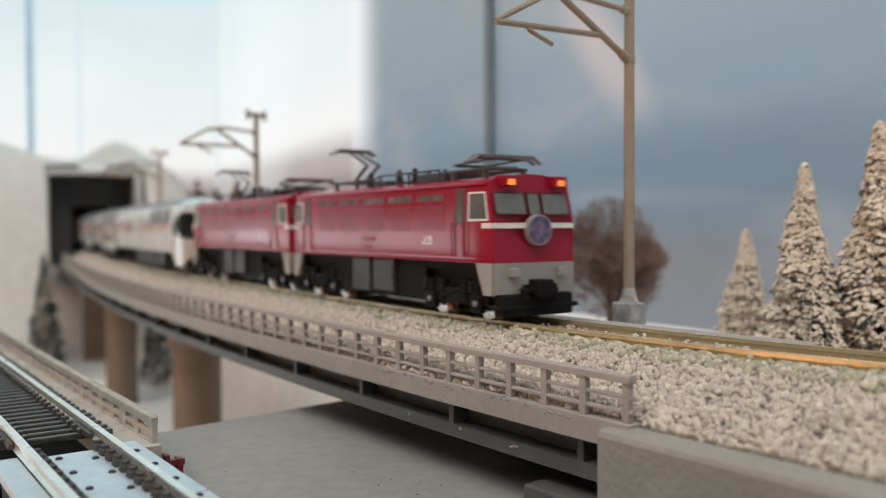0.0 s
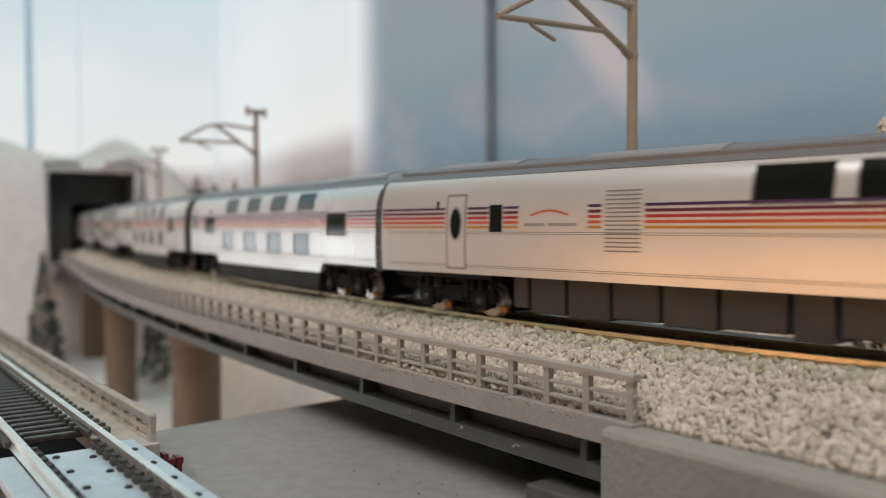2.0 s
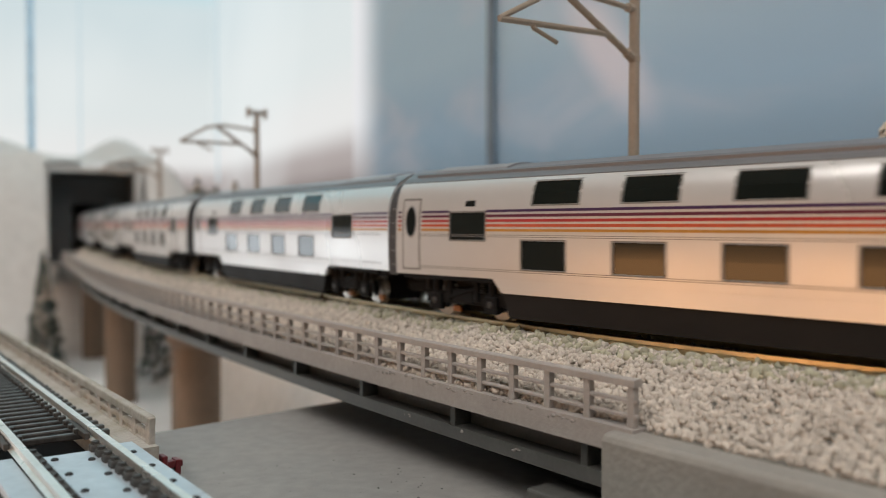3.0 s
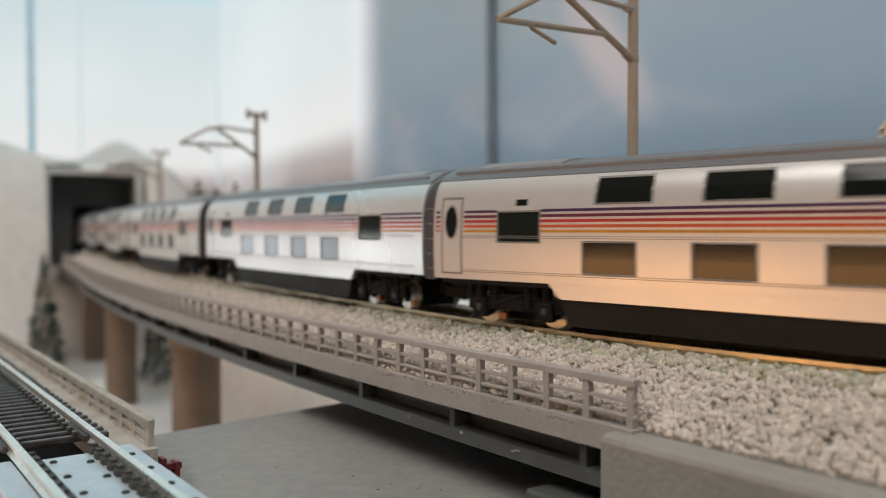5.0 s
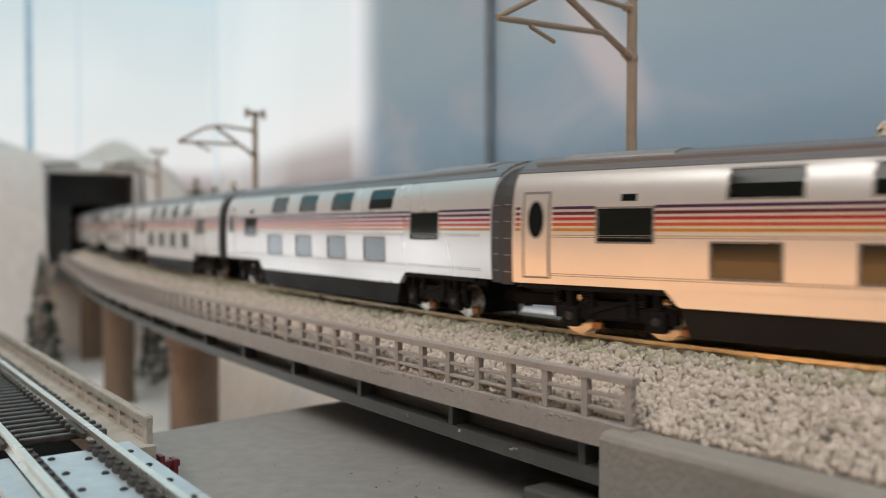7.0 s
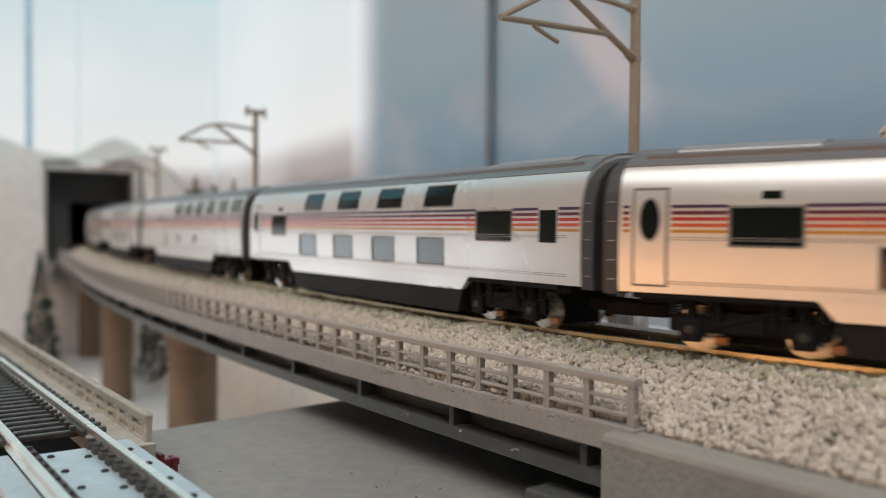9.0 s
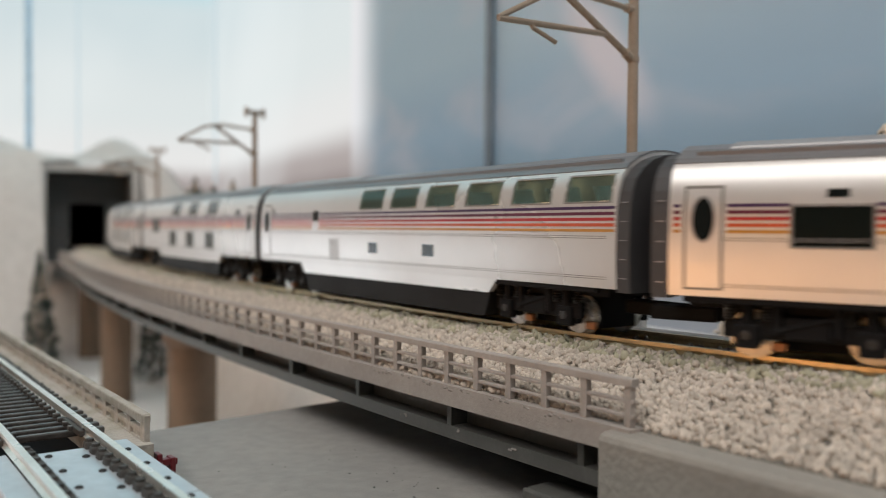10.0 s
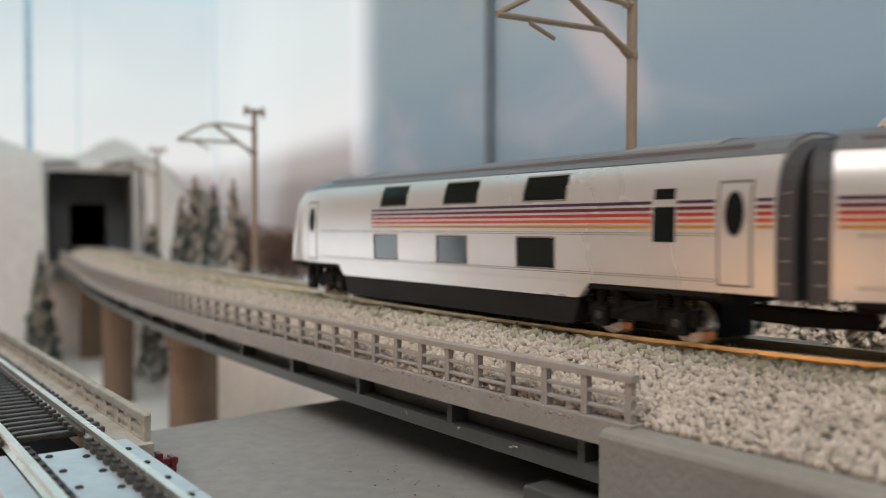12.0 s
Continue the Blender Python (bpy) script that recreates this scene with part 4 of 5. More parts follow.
HALF = [(9.66, 7.5), (9.72, 8.3), (9.76, 9.3), (9.85, 11.6), (9.85, 13.9), (9.8, 16.3), (9.72, 18.6), (9.6, 19.7), (9.25, 21.6), (8.55, 23.4), (7.2, 24.9),
        (5.2, 26.1), (2.6, 26.9), (0.0, 27.1)]


def half_u(z, half=HALF):
    for (u0, z0), (u1, z1) in zip(half, half[1:]):
        if z0 <= z <= z1:
            return u0 + (u1 - u0) * (z - z0) / max(1e-6, z1 - z0)
    return half[0][0] if z < half[0][1] else 0.0


def shell(bm, xs, half, holes, thick=0.5, ends=True, shape=None):
    """Car body as a thin hollow shell; holes are (x0, x1, z0, z1) on both sides. shape moves a point of the skin."""
    xs = sorted({round(x, 3) for x in list(xs) + [h for q in holes for h in q[:2]]})
    loop = half + [(-u, z) for u, z in reversed(half[:-1])]
    grid = []
    for x in xs:
        grid.append([bm.verts.new(Vector(shape(x, u, z) if shape else (x, u, z))) for u, z in loop])
    for i in range(len(xs) - 1):
        xm = (xs[i] + xs[i + 1]) / 2
        for j in range(len(loop) - 1):
            zm = (loop[j][1] + loop[j + 1][1]) / 2
            if any(h[0] < xm < h[1] and h[2] < zm < h[3] for h in holes):
                continue
            bm.faces.new((grid[i][j], grid[i + 1][j], grid[i + 1][j + 1], grid[i][j + 1]))
    if ends:
        bm.faces.new(grid[0])
        bm.faces.new(list(reversed(grid[-1])))
    bmesh.ops.recalc_face_normals(bm, faces=bm.faces)
    bmesh.ops.solidify(bm, geom=bm.faces[:], thickness=thick)


def side_strip(bm, x0, x1, z0, z1, half=HALF, proud=0.06, cols=3, shape=None, sides=(1, -1)):
    """A thin plate lying on the body side between two heights, following its curve."""
    for sgn in sides:
        rows = []
        for i in range(cols + 1):
            z = z0 + (z1 - z0) * i / cols
            u = half_u(z, half)
            rows.append((u, z))
        loop = [((u + proud) * sgn, z) for u, z in rows] + [((u - 0.1) * sgn, z) for u, z in reversed(rows)]
        if shape:
            n = max(1, int((x1 - x0) / 2))
            loft(bm, [[shape(x0 + (x1 - x0) * k / n, u, z) for u, z in loop] for k in range(n + 1)])
        else:
            loft(bm, [[(x, u, z) for u, z in loop] for x in (x0, x1)])
    return bm


def wheel(root, x, y, r=2.75):
    bm = bmesh.new()
    sg = 1 if y > 0 else -1
    rod(bm, (x, y - 0.7 * sg, r), (x, y + 0.5 * sg, r), r, 20)
    rod(bm, (x, y - 1.0 * sg, r), (x, y - 0.7 * sg, r), r + 0.4, 20)
    w = part("wheel", bm, WHEEL, root)
    bm = bmesh.new()
    rod(bm, (x, y + 0.45 * sg, r), (x, y + 0.62 * sg, r), r * 0.5, 16)
    part("wheel_centre", bm, DARK, w)
    return w


def bogie(root, xc, wb=14.0, heavy=False):
    bm = bmesh.new()
    for sg in (1, -1):
        y0, y1 = sorted((6.6 * sg, 7.8 * sg))
        box(bm, xc - wb / 2 - 3, xc + wb / 2 + 3, y0, y1, 2.5, 4.8, 0.25)
        for k in (-1, 1):
            x = xc + k * wb / 2
            ya, yb = sorted((7.0 * sg, 8.5 * sg))
            box(bm, x - 1.5, x + 1.5, ya, yb, 1.3, 4.3, 0.3)
            rod(bm, (x, 7.6 * sg, 4.2), (x, 7.6 * sg, 6.6), 0.8, 8)
        ya, yb = sorted((6.8 * sg, 8.2 * sg))
        box(bm, xc - 2.6, xc + 2.6, ya, yb, 2.6, 5.4, 0.3)
        rod(bm, (xc - 4.2, 8.0 * sg, 5.8), (xc + 4.2, 8.0 * sg, 3.4), 0.45, 6)
        for k in (-1, 1):
            rod(bm, (xc + k * 3.4, 7.8 * sg, 3.2), (xc + k * 3.4, 7.8 * sg, 6.8), 0.7, 8)
    box(bm, xc - 3, xc + 3, -6.6, 6.6, 3.0, 6.8)
    box(bm, xc - wb / 2 - 3.2, xc + wb / 2 + 3.2, -3.5, 3.5, 0.9, 6.8)
    b = part("bogie", bm, DARK, root)
    for sg in (1, -1):
        for k in (-1, 1):
            bm = bmesh.new()
            x = xc + k * wb / 2
            rod(bm, (x, 8.4 * sg, 2.9), (x, 8.7 * sg, 2.9), 0.7, 12, 0.5)
            part("axle_cap", bm, PANTO if heavy else UNDERGREY, b)
            for dx in (-2.3, 2.3):
                bm = bmesh.new()
                lathe(bm, [(0.75 if j % 2 else 0.45, 4.7 + 0.2 * j) for j in range(11)], 10, at=(x + dx, 7.6 * sg, 0))
                part("coil_spring", bm, UNDERGREY, b)
    for k in (-1, 1):
        for y in (4.9, -4.9):
            wheel(b, xc + k * wb / 2, y)
    for k in (-1, 1):
        bm = bmesh.new()
        x = xc + k * (wb / 2) - 3.4
        box(bm, x - 0.9, x + 0.9, 5.4, 6.3, 0.9, 2.1, 0.2)
        part("contact_shoe", bm, BRASS, b)
    return b


L_CAR = 129.6
UPPER = (19.7, 23.4)
MID = (13.9, 18.6)
LOWER = (9.3, 13.9)


def coach(kind, extra=False):
    label = {"sleeper": "silver double-deck sleeping car with violet, red and orange stripes",
             "twin": "silver double-deck sleeping car with three window pairs and stripes",
             "dining": "silver dining car with tall curved upper windows and stripes",
             "end": "silver double-deck end car with striped sides and slanted tail",
             "lounge": "silver lounge car with a rounded pearl nose and dark panoramic glass"}[kind]
    root = thing("railway_coach", label, "railway coach", "coaches of the train")
    xa, xb = 0.0, L_CAR
    uppers, lowers, mids, ovals, smalls = [], [], [], [], []
    skirt = (30.0, 99.0)
    shape = None
    if kind == "sleeper":
        uppers = [(31.9, 41.3), (49.4, 58.8), (67.0, 76.3), (84.2, 93.5)]
        lowers = [(34.3, 43.0), (51.6, 60.2), (68.9, 77.7), (86.6, 95.6)]
        mids = [(15.0, 24.4), (103.9, 112.5)]
        ovals = [(123.0, 16.5)]
        xa, xb = -1.0, 127.4
        smalls = [(106.4, 108.8, 19.6, 20.6)]
        if extra:
            smalls.append((4.2, 8.2, 13.7, 18.6))
    elif kind == "twin":
        uppers = [(31.0, 40.6), (52.4, 62.0), (73.6, 83.2)]
        lowers = [(33.6, 42.4), (55.4, 64.4), (77.0, 86.0)]
        mids = [(101.4, 110.8)]
        smalls = [(9.7, 13.0, 19.2, 20.5)]
        ovals = [(1.4, 16.6)]
        xa, xb = -3.3, 127.8
    elif kind == "dining":
        uppers = [(1.3 + 12.6 * i, 10.5 + 12.6 * i) for i in range(6)]
        smalls = [(45.2, 49.0, 10.6, 12.8), (65.8, 69.4, 10.6, 12.8), (92.7, 95.6, 17.2, 19.5)]
        ovals = [(122.4, 16.5)]
        xb = 126.4
    elif kind == "end":
        uppers = [(31.8, 41.4), (53.6, 63.2), (75.6, 84.8)]
        lowers = [(34.0, 42.6), (56.0, 64.8), (78.4, 86.8)]
        smalls = [(11.2, 14.8, 13.6, 18.2), (11.3, 14.7, 19.2, 20.6)]
        ovals = [(2.2, 16.6), (114.5, 16.6)]
        xa = -3.3
        def shape(x, u, z):
            k = smooth(112, 129.6, x)
            k2 = smooth(120, 129.6, x)
            return (x - 3.2 * k2 * smooth(8, 27, z), u * (1 - 0.10 * k - 0.14 * k2), 7.5 + (z - 7.5) * (1 - 0.07 * k) if z > 7.5 else z)
    else:
        xa = -8.6
        smalls = [(97.2, 100.2, 14.8, 19.3)]
        ovals = [(108.4, 15.6)]
        def shape(x, u, z):
            t = min(1.0, max(0.0, (14.0 - x) / 22.6))
            zc = 12.0
            w = 1 - 0.44 * t ** 2.6
            top = zc + (z - zc) * (1 - 0.17 * t ** 2.0) if z > zc else z - 4.6 * smooth(0, 0.4, t) * (1 - 0.85 * smooth(0.5, 1.0, t)) * smooth(12, 7.5, z)
            return (x + 3.6 * smooth(0.4, 1.0, t) * max(0, (z - 13.0) / 14.0) + 2.2 * smooth(0.5, 1, t) * (u / 9.8) ** 2, u * w, top)
    holes = [(a, b, *UPPER) for a, b in uppers] + [(a, b, *LOWER) for a, b in lowers] + [(a, b, *MID) for a, b in mids]
    if kind == "lounge":
        big = [(17.5, 27.6), (31.0, 40.4), (43.2, 53.3)]
        holes += [(a, b, 18.6, 23.4) for a, b in big]
    bm = bmesh.new()
    xs = [xa + (xb - xa) * i / 12 for i in range(13)]
    if kind == "lounge":
        xs += [-8.6, -8, -7, -5, -3, -1, 1, 3.5, 6, 9, 12, 15]
    if kind == "end":
        xs += [112, 116, 119, 121, 123, 125, 127, 128.5]
    shell(bm, xs, HALF, holes, shape=shape)
    part("body", bm, SILVER, root, smooth="edges")
    # glazing set in the openings
    for x0, x1, z0, z1 in holes:
        bm = bmesh.new()
        side_strip(bm, x0 + 0.05, x1 - 0.05, z0 + 0.05, z1 - 0.05, proud=-0.18, cols=4, shape=shape)
        g = part("window_pane", bm, CLEARPANE if kind == "dining" else PANE, root)
        g.visible_shadow = False
        bm = bmesh.new()
        for a, b, c, d in ((x0, x1, z0 - 0.25, z0), (x0, x1, z1, z1 + 0.25), (x0 - 0.25, x0, z0 - 0.25, z1 + 0.25), (x1, x1 + 0.25, z0 - 0.25, z1 + 0.25)):
            side_strip(bm, a, b, c, d, proud=0.05, shape=shape)
        part("window_frame", bm, LINE, g)
    for x0, x1, z0, z1 in smalls:
        bm = bmesh.new()
        side_strip(bm, x0, x1, z0, z1, proud=0.04, shape=shape)
        part("small_window", bm, PANEDARK, root)
    # stripes, broken at the windows that cross them
    cut = sorted([m for m in mids] + [(a, b) for a, b, c, d in smalls if c < 18 and d > 15.6] + [(x - 2.6, x + 2.6) for x, z in ovals] + ([(69.6, 76.6), (79.7, 93.3)] if kind == "lounge" else []))
    start = {"lounge": 14.5}.get(kind, xa + 0.3)
    stop = {"end": 88.0}.get(kind, xb - 0.3)
    for i, (z0, z1) in enumerate(((18.58, 19.0), (17.75, 18.2), (16.95, 17.4), (16.15, 16.6), (15.4, 15.8))):
        bm = bmesh.new()
        x = start
        for a, b in cut + [(stop, stop)]:
            e = min(a - 0.3, stop)
            if e > x + 0.3 and x < stop:
                side_strip(bm, x, e, z0, z1, proud=0.05, cols=1, shape=shape)
            x = max(x, b + 0.3)
        part("stripe", bm, STRIPES[i], root)
    # doors with oval windows, one on each side
    for x, z in ovals:
        for sg in (1, -1):
            bm = bmesh.new()
            side_strip(bm, x - 2.5, x + 2.5, 8.3, 21.3, proud=0.03, cols=12, shape=shape, sides=(sg,))
            d = part("door", bm, LINE, root)
            bm = bmesh.new()
            side_strip(bm, x - 2.1, x + 2.1, 8.6, 20.9, proud=0.09, cols=12, shape=shape, sides=(sg,))
            part("door_leaf", bm, SILVER, d)
            for name, wide, high, out, mt in (("window_rim", 1.6, 2.95, 0.13, SILVERROOF), ("door_window", 1.3, 2.6, 0.17, PANEDARK)):
                bm = bmesh.new()
                secs = []
                for pr in (0.0, out):
                    loop = []
                    for k in range(24):
                        a = 2 * math.pi * k / 24
                        zz = z + high * math.sin(a) + 0.6
                        xx = x + wide * math.cos(a)
                        loop.append(shape(xx, (half_u(zz) + pr) * sg, zz) if shape else (xx, (half_u(zz) + pr) * sg, zz))
                    secs.append(loop)
                loft(bm, secs)
                part(name, bm, mt, d)
    if kind in ("lounge", "dining"):
        bm = bmesh.new()
        side_strip(bm, 118.0 if kind != "lounge" else 113, 118.9 if kind != "lounge" else 113.6, 19.0, 20.2, proud=0.05)
        part("sign_lamp", bm, PANEDARK, root)
    # long seam lines of the side
    bm = bmesh.new()
    for z in (14.75, 14.45, 9.05, 8.75):
        side_strip(bm, 16 if kind == "lounge" else 2.0, xb - 2.6 if kind != "end" else 110, z, z + 0.09, proud=0.03, cols=1, shape=shape)
    part("seam_line", bm, LINE, root)
    # louvre and plates
    if kind in ("dining", "lounge"):
        lx, lz = ((82.4, 87.0), (8.9, 13.5)) if kind == "dining" else ((70.0, 76.2), (12.0, 21.4))
        bm = bmesh.new()
        n = 9 if kind == "dining" else 15
        for i in range(n):
            z = lz[0] + (lz[1] - lz[0]) * i / n
            side_strip(bm, lx[0], lx[1], z, z + 0.22, proud=0.08, cols=1)
        part("louvre", bm, LINE, root)
    # lower skirt between the bogies
    bm = bmesh.new()
    if kind == "lounge":
        rngl = random.Random(2)
        x = 33.0
        while x < 96:
            w = rngl.uniform(5, 10)
            box(bm, x, min(96, x + w), -8.2, 8.2, rngl.uniform(1.4, 2.4), 7.6, 0.2)
            x += w + 0.6
            part("underfloor_box", bm, UNDERGREY, root)
            bm = bmesh.new()
        bm.free()
    else:
        s0, s1 = skirt
        prof = [(s0 - 1.2, 5.3), (s0 + 0.2, 1.5), (s0 + 0.9, 1.2), (s1 - 0.9, 1.2), (s1 - 0.2, 1.5), (s1 + 1.2, 5.3)]
        loft(bm, [[(x, u, z) for x, z in prof] for u in (-9.35, 9.35)])
        part("skirt", bm, SKIRT, root)
        # low side panel between the bogies, its ends cut on the slant
        bm = bmesh.new()
        prof = [(s0 - 3.4, 7.7), (s0 - 1.4, 5.5), (s0 - 0.8, 5.2), (s1 + 0.8, 5.2), (s1 + 1.4, 5.5), (s1 + 3.4, 7.7)]
        for sg in (1, -1):
            loft(bm, [[(x, u * sg, z) for x, z in prof] for u in (8.6, 9.64)])
        part("low_side_panel", bm, SILVER, root)
    for a, b in ((4.0 if kind != "lounge" else 14.5, 29.0), (100.0, L_CAR - 4)):
        bm = bmesh.new()
        box(bm, a, b, -7.0, 7.0, 6.0, 7.7)
        for sg in (1, -1):
            y0, y1 = sorted((8.7 * sg, 9.5 * sg))
            box(bm, a, b, y0, y1, 6.7, 7.65, 0.2)
        part("end_underframe", bm, DARK, root)
    for x in (19.0, 111.0):
        bogie(root, x)
    bm = bmesh.new()
    box(bm, -3.4 if kind != "lounge" else -8.4, 6, -1.6, 1.6, 3.4, 5.4, 0.3)
    part("coupler", bm, DARK, root)
    bm = bmesh.new()
    box(bm, L_CAR - 6, L_CAR + (1.2 if kind == "end" else 3.4), -1.6, 1.6, 3.4, 5.4, 0.3)
    part("coupler", bm, DARK, root)
    # gangway slabs at the car ends
    for x0, x1, k in ((xa - 2.4, xa, 0.985), (xb, xb + 2.4, 0.97)):
        if (kind == "lounge" and x0 < 50) or (kind == "end" and x0 > 50):
            continue
        bm = bmesh.new()
        g = [(u * k, 7.0 + (z - 7.0) * k - 0.4) for u, z in HALF]
        loop = g + [(-u, z) for u, z in reversed(g[:-1])]
        loft(bm, [[(x, u, z) for u, z in loop] for x in (x0, x1)])
        gw = part("gangway", bm, GANGWAY, root)
        bm = bmesh.new()
        for j in range(5):
            z = 9.0 + 2.6 * j
            for sg in (1, -1):
                u = half_u(z) * k * sg
                box(bm, (x0 + x1) / 2 - 0.5, (x0 + x1) / 2 + 0.5, min(u - 0.1 * sg, u + 0.12 * sg), max(u - 0.1 * sg, u + 0.12 * sg), z, z + 0.12)
        part("gangway_clip", bm, SILVERROOF, gw)
    # roof hatches
    spots = {"sleeper": [(6, 27), (103, 121)], "twin": [(6, 27), (103, 121)], "dining": [(82, 118)], "end": [(8, 24), (98, 106), (109, 115)], "lounge": [(60, 84), (98, 118)]}[kind]
    for a, b in spots:
        bm = bmesh.new()
        roof = [(u, z) for u, z in HALF if u < 6] 
        roof = [(5.6, 25.9 - 0.4)] + [(u, z + 0.32) for u, z in roof]
        ring = roof + [(-u, z) for u, z in reversed(roof[:-1])]
        loft(bm, [[(x, u, z) for u, z in ring] for x in (a, b)])
        part("roof_unit", bm, SILVERROOF, root)
    bm = bmesh.new()
    for u in (6.6, -6.6):
        box(bm, 2 if kind != "lounge" else 16, xb - 2.6 if kind != "end" else 110, u - 0.18, u + 0.18, 25.2, 25.75)
    part("roof_rib", bm, ROOFGREY, root)
    # grey painted roof skin above the shoulder
    bm = bmesh.new()
    skin = [(7.85, 24.25), (7.2, 24.9), (5.2, 26.1), (2.6, 26.9), (0.0, 27.1)]
    skin = [(u * 1.006, z + 0.07) for u, z in skin] + [(-u * 1.006, z + 0.07) for u, z in reversed(skin[:-1])]
    ring = skin + [(u * 0.985, z - 0.3) for u, z in reversed(skin)]
    r0, r1 = (10.0, xb) if kind == "lounge" else (xa, 126.5 if kind == "end" else xb)
    cuts = [r0 + (r1 - r0) * k / 24 for k in range(25)]
    loft(bm, [[shape(x, u, z) if shape else (x, u, z) for u, z in ring] for x in cuts])
    part("roof", bm, ROOFGREY, root, "slate-grey painted roof")
    # floor between the decks and the seats behind the glass
    bm = bmesh.new()
    box(bm, 3, xb - 2.6 if kind != "end" else 108, -9.0, 9.0, 7.7, 8.3)
    if kind != "lounge":
        box(bm, 31, 97 if kind != "dining" else 86, -9.2, 9.2, 15.2, 18.4)
    box(bm, 3, xb - 2.6 if kind != "end" else 108, -0.4, 0.4, 8.3, 13.0)
    part("interior", bm, INTERIOR, root)
    if kind == "dining":
        for i in range(6):
            bm = bmesh.new()
            for u in (6.2, -6.2):
                lathe(bm, [(0.8, 18.3), (1.3, 18.5), (1.15, 19.1), (0.7, 19.3)], 10, at=(5.9 + 12.6 * i, u, 0.6))
            part("table_lamp", bm, LAMPGLOW, root, "small warm glowing table lamp")
    if kind == "lounge":
        # pearl nose skin and its dark wrap-round glass
        def nose_patch(x0, x1, z0f, z1f, material, name, proud, n=12):
            bm = bmesh.new()
            for sg in (1, -1):
                secs = []
                for i in range(n + 1):
                    x = x0 + (x1 - x0) * i / n
                    z0, z1 = z0f(x), z1f(x)
                    zs = [z0 + (z1 - z0) * k / 8 for k in range(9)]
                    outer = [shape(x, (half_u(z) + proud) * sg, z) for z in zs]
                    inner = [shape(x, (half_u(z) - 0.2) * sg, z) for z in reversed(zs)]
                    secs.append(outer + inner)
                loft(bm, secs)
            return part(name, bm, material, root, smooth="edges")
        nose_patch(-8.6, 15, lambda x: 7.5, lambda x: 24.6, NOSE, "nose_skin", 0.08)
        def low_edge(x):
            return 12.7 + 1.5 * smooth(-8.6, 10.6, x) + 0.9 * smooth(8.4, 10.6, x) ** 2

        def high_edge(x):
            return 15.2 + 7.6 * max(0.0, 1 - ((x + 8.6) / 19.3) ** 2.4) ** 0.72

        nose_patch(-8.5, 10.6, lambda x: low_edge(x) - 0.35, lambda x: high_edge(x) + 0.35, LINE, "glass_seal", 0.14, 26)
        nose_patch(-8.5, 10.4, low_edge, high_edge, PANE, "panorama_glass", 0.2, 26)
        # red swoosh over a line of small grey letters too small to read
        bm = bmesh.new()
        for k in range(14):
            x = 83.2 + 0.55 * k
            z = 17.45 + 0.75 * math.sin(math.pi * (k + 0.5) / 14)
            side_strip(bm, x, x + 0.55, z - 0.16, z + 0.16, proud=0.05, cols=1)
        part("emblem_swoosh", bm, STRIPES[3], root, "red curved emblem stroke")
        bm = bmesh.new()
        for k in range(15):
            if k != 8:
                side_strip(bm, 81.6 + 0.72 * k, 82.1 + 0.72 * k, 15.75, 16.25, proud=0.04, cols=1)
        part("emblem_bar", bm, LINE, root, "small grey lettering bars")
        bm = bmesh.new()
        ring = [shape(-8.6, u, z) for u, z in [(u, z) for u, z in HALF if 12.5 < z < 24] + [(-u, z) for u, z in reversed(HALF) if 12.5 < z < 24]]
        loft(bm, [[(x - 0.25, y, z) for x, y, z in ring], ring])
        part("front_glass", bm, PANEDARK, root)
        bm = bmesh.new()
        box(bm, -8.0, -1, -6.0, 6.5, 1.8, 4.2, 0.6)
        part("nose_skirt", bm, DARK, root)
        for sg in (1, -1):
            bm = bmesh.new()
            side_strip(bm, 14.9, 17.2, 10.6, 21.0, proud=0.03, cols=8, sides=(sg,))
            d = part("door", bm, LINE, root)
            bm = bmesh.new()
            side_strip(bm, 15.1, 17.0, 10.8, 20.8, proud=0.09, cols=8, sides=(sg,))
            part("door_leaf", bm, SILVER, d)
    return root


LAMPGLOW = glow("warm_table_lamp", (1.0, 0.70, 0.42), 1.3)


# ---- locomotive ----
LHALF = [(9.2, 10.0), (9.35, 10.4), (9.35, 15.6), (9.35, 17.5), (9.3, 20.8), (9.25, 21.8), (9.15, 23.4), (8.8, 23.95), (6.0, 24.7), (3.0, 25.1), (0.0, 25.2)]
L_LOCO = 82.0


def lshape(x, u, z):
    """Both cab ends lean back a little above the waist and are bowed in plan."""
    k = smooth(16.5, 24, z)
    bow = 0.55 * (abs(u) / 9.3) ** 2
    if x < 6:
        f = (6 - x) / 6
        return (x + f * (1.5 * k + bow), u * (1 - 0.045 * f * f), z)
    if x > L_LOCO - 6:
        f = (x - L_LOCO + 6) / 6
        return (x - f * (1.5 * k + bow), u * (1 - 0.045 * f * f), z)
    return (x, u, z)


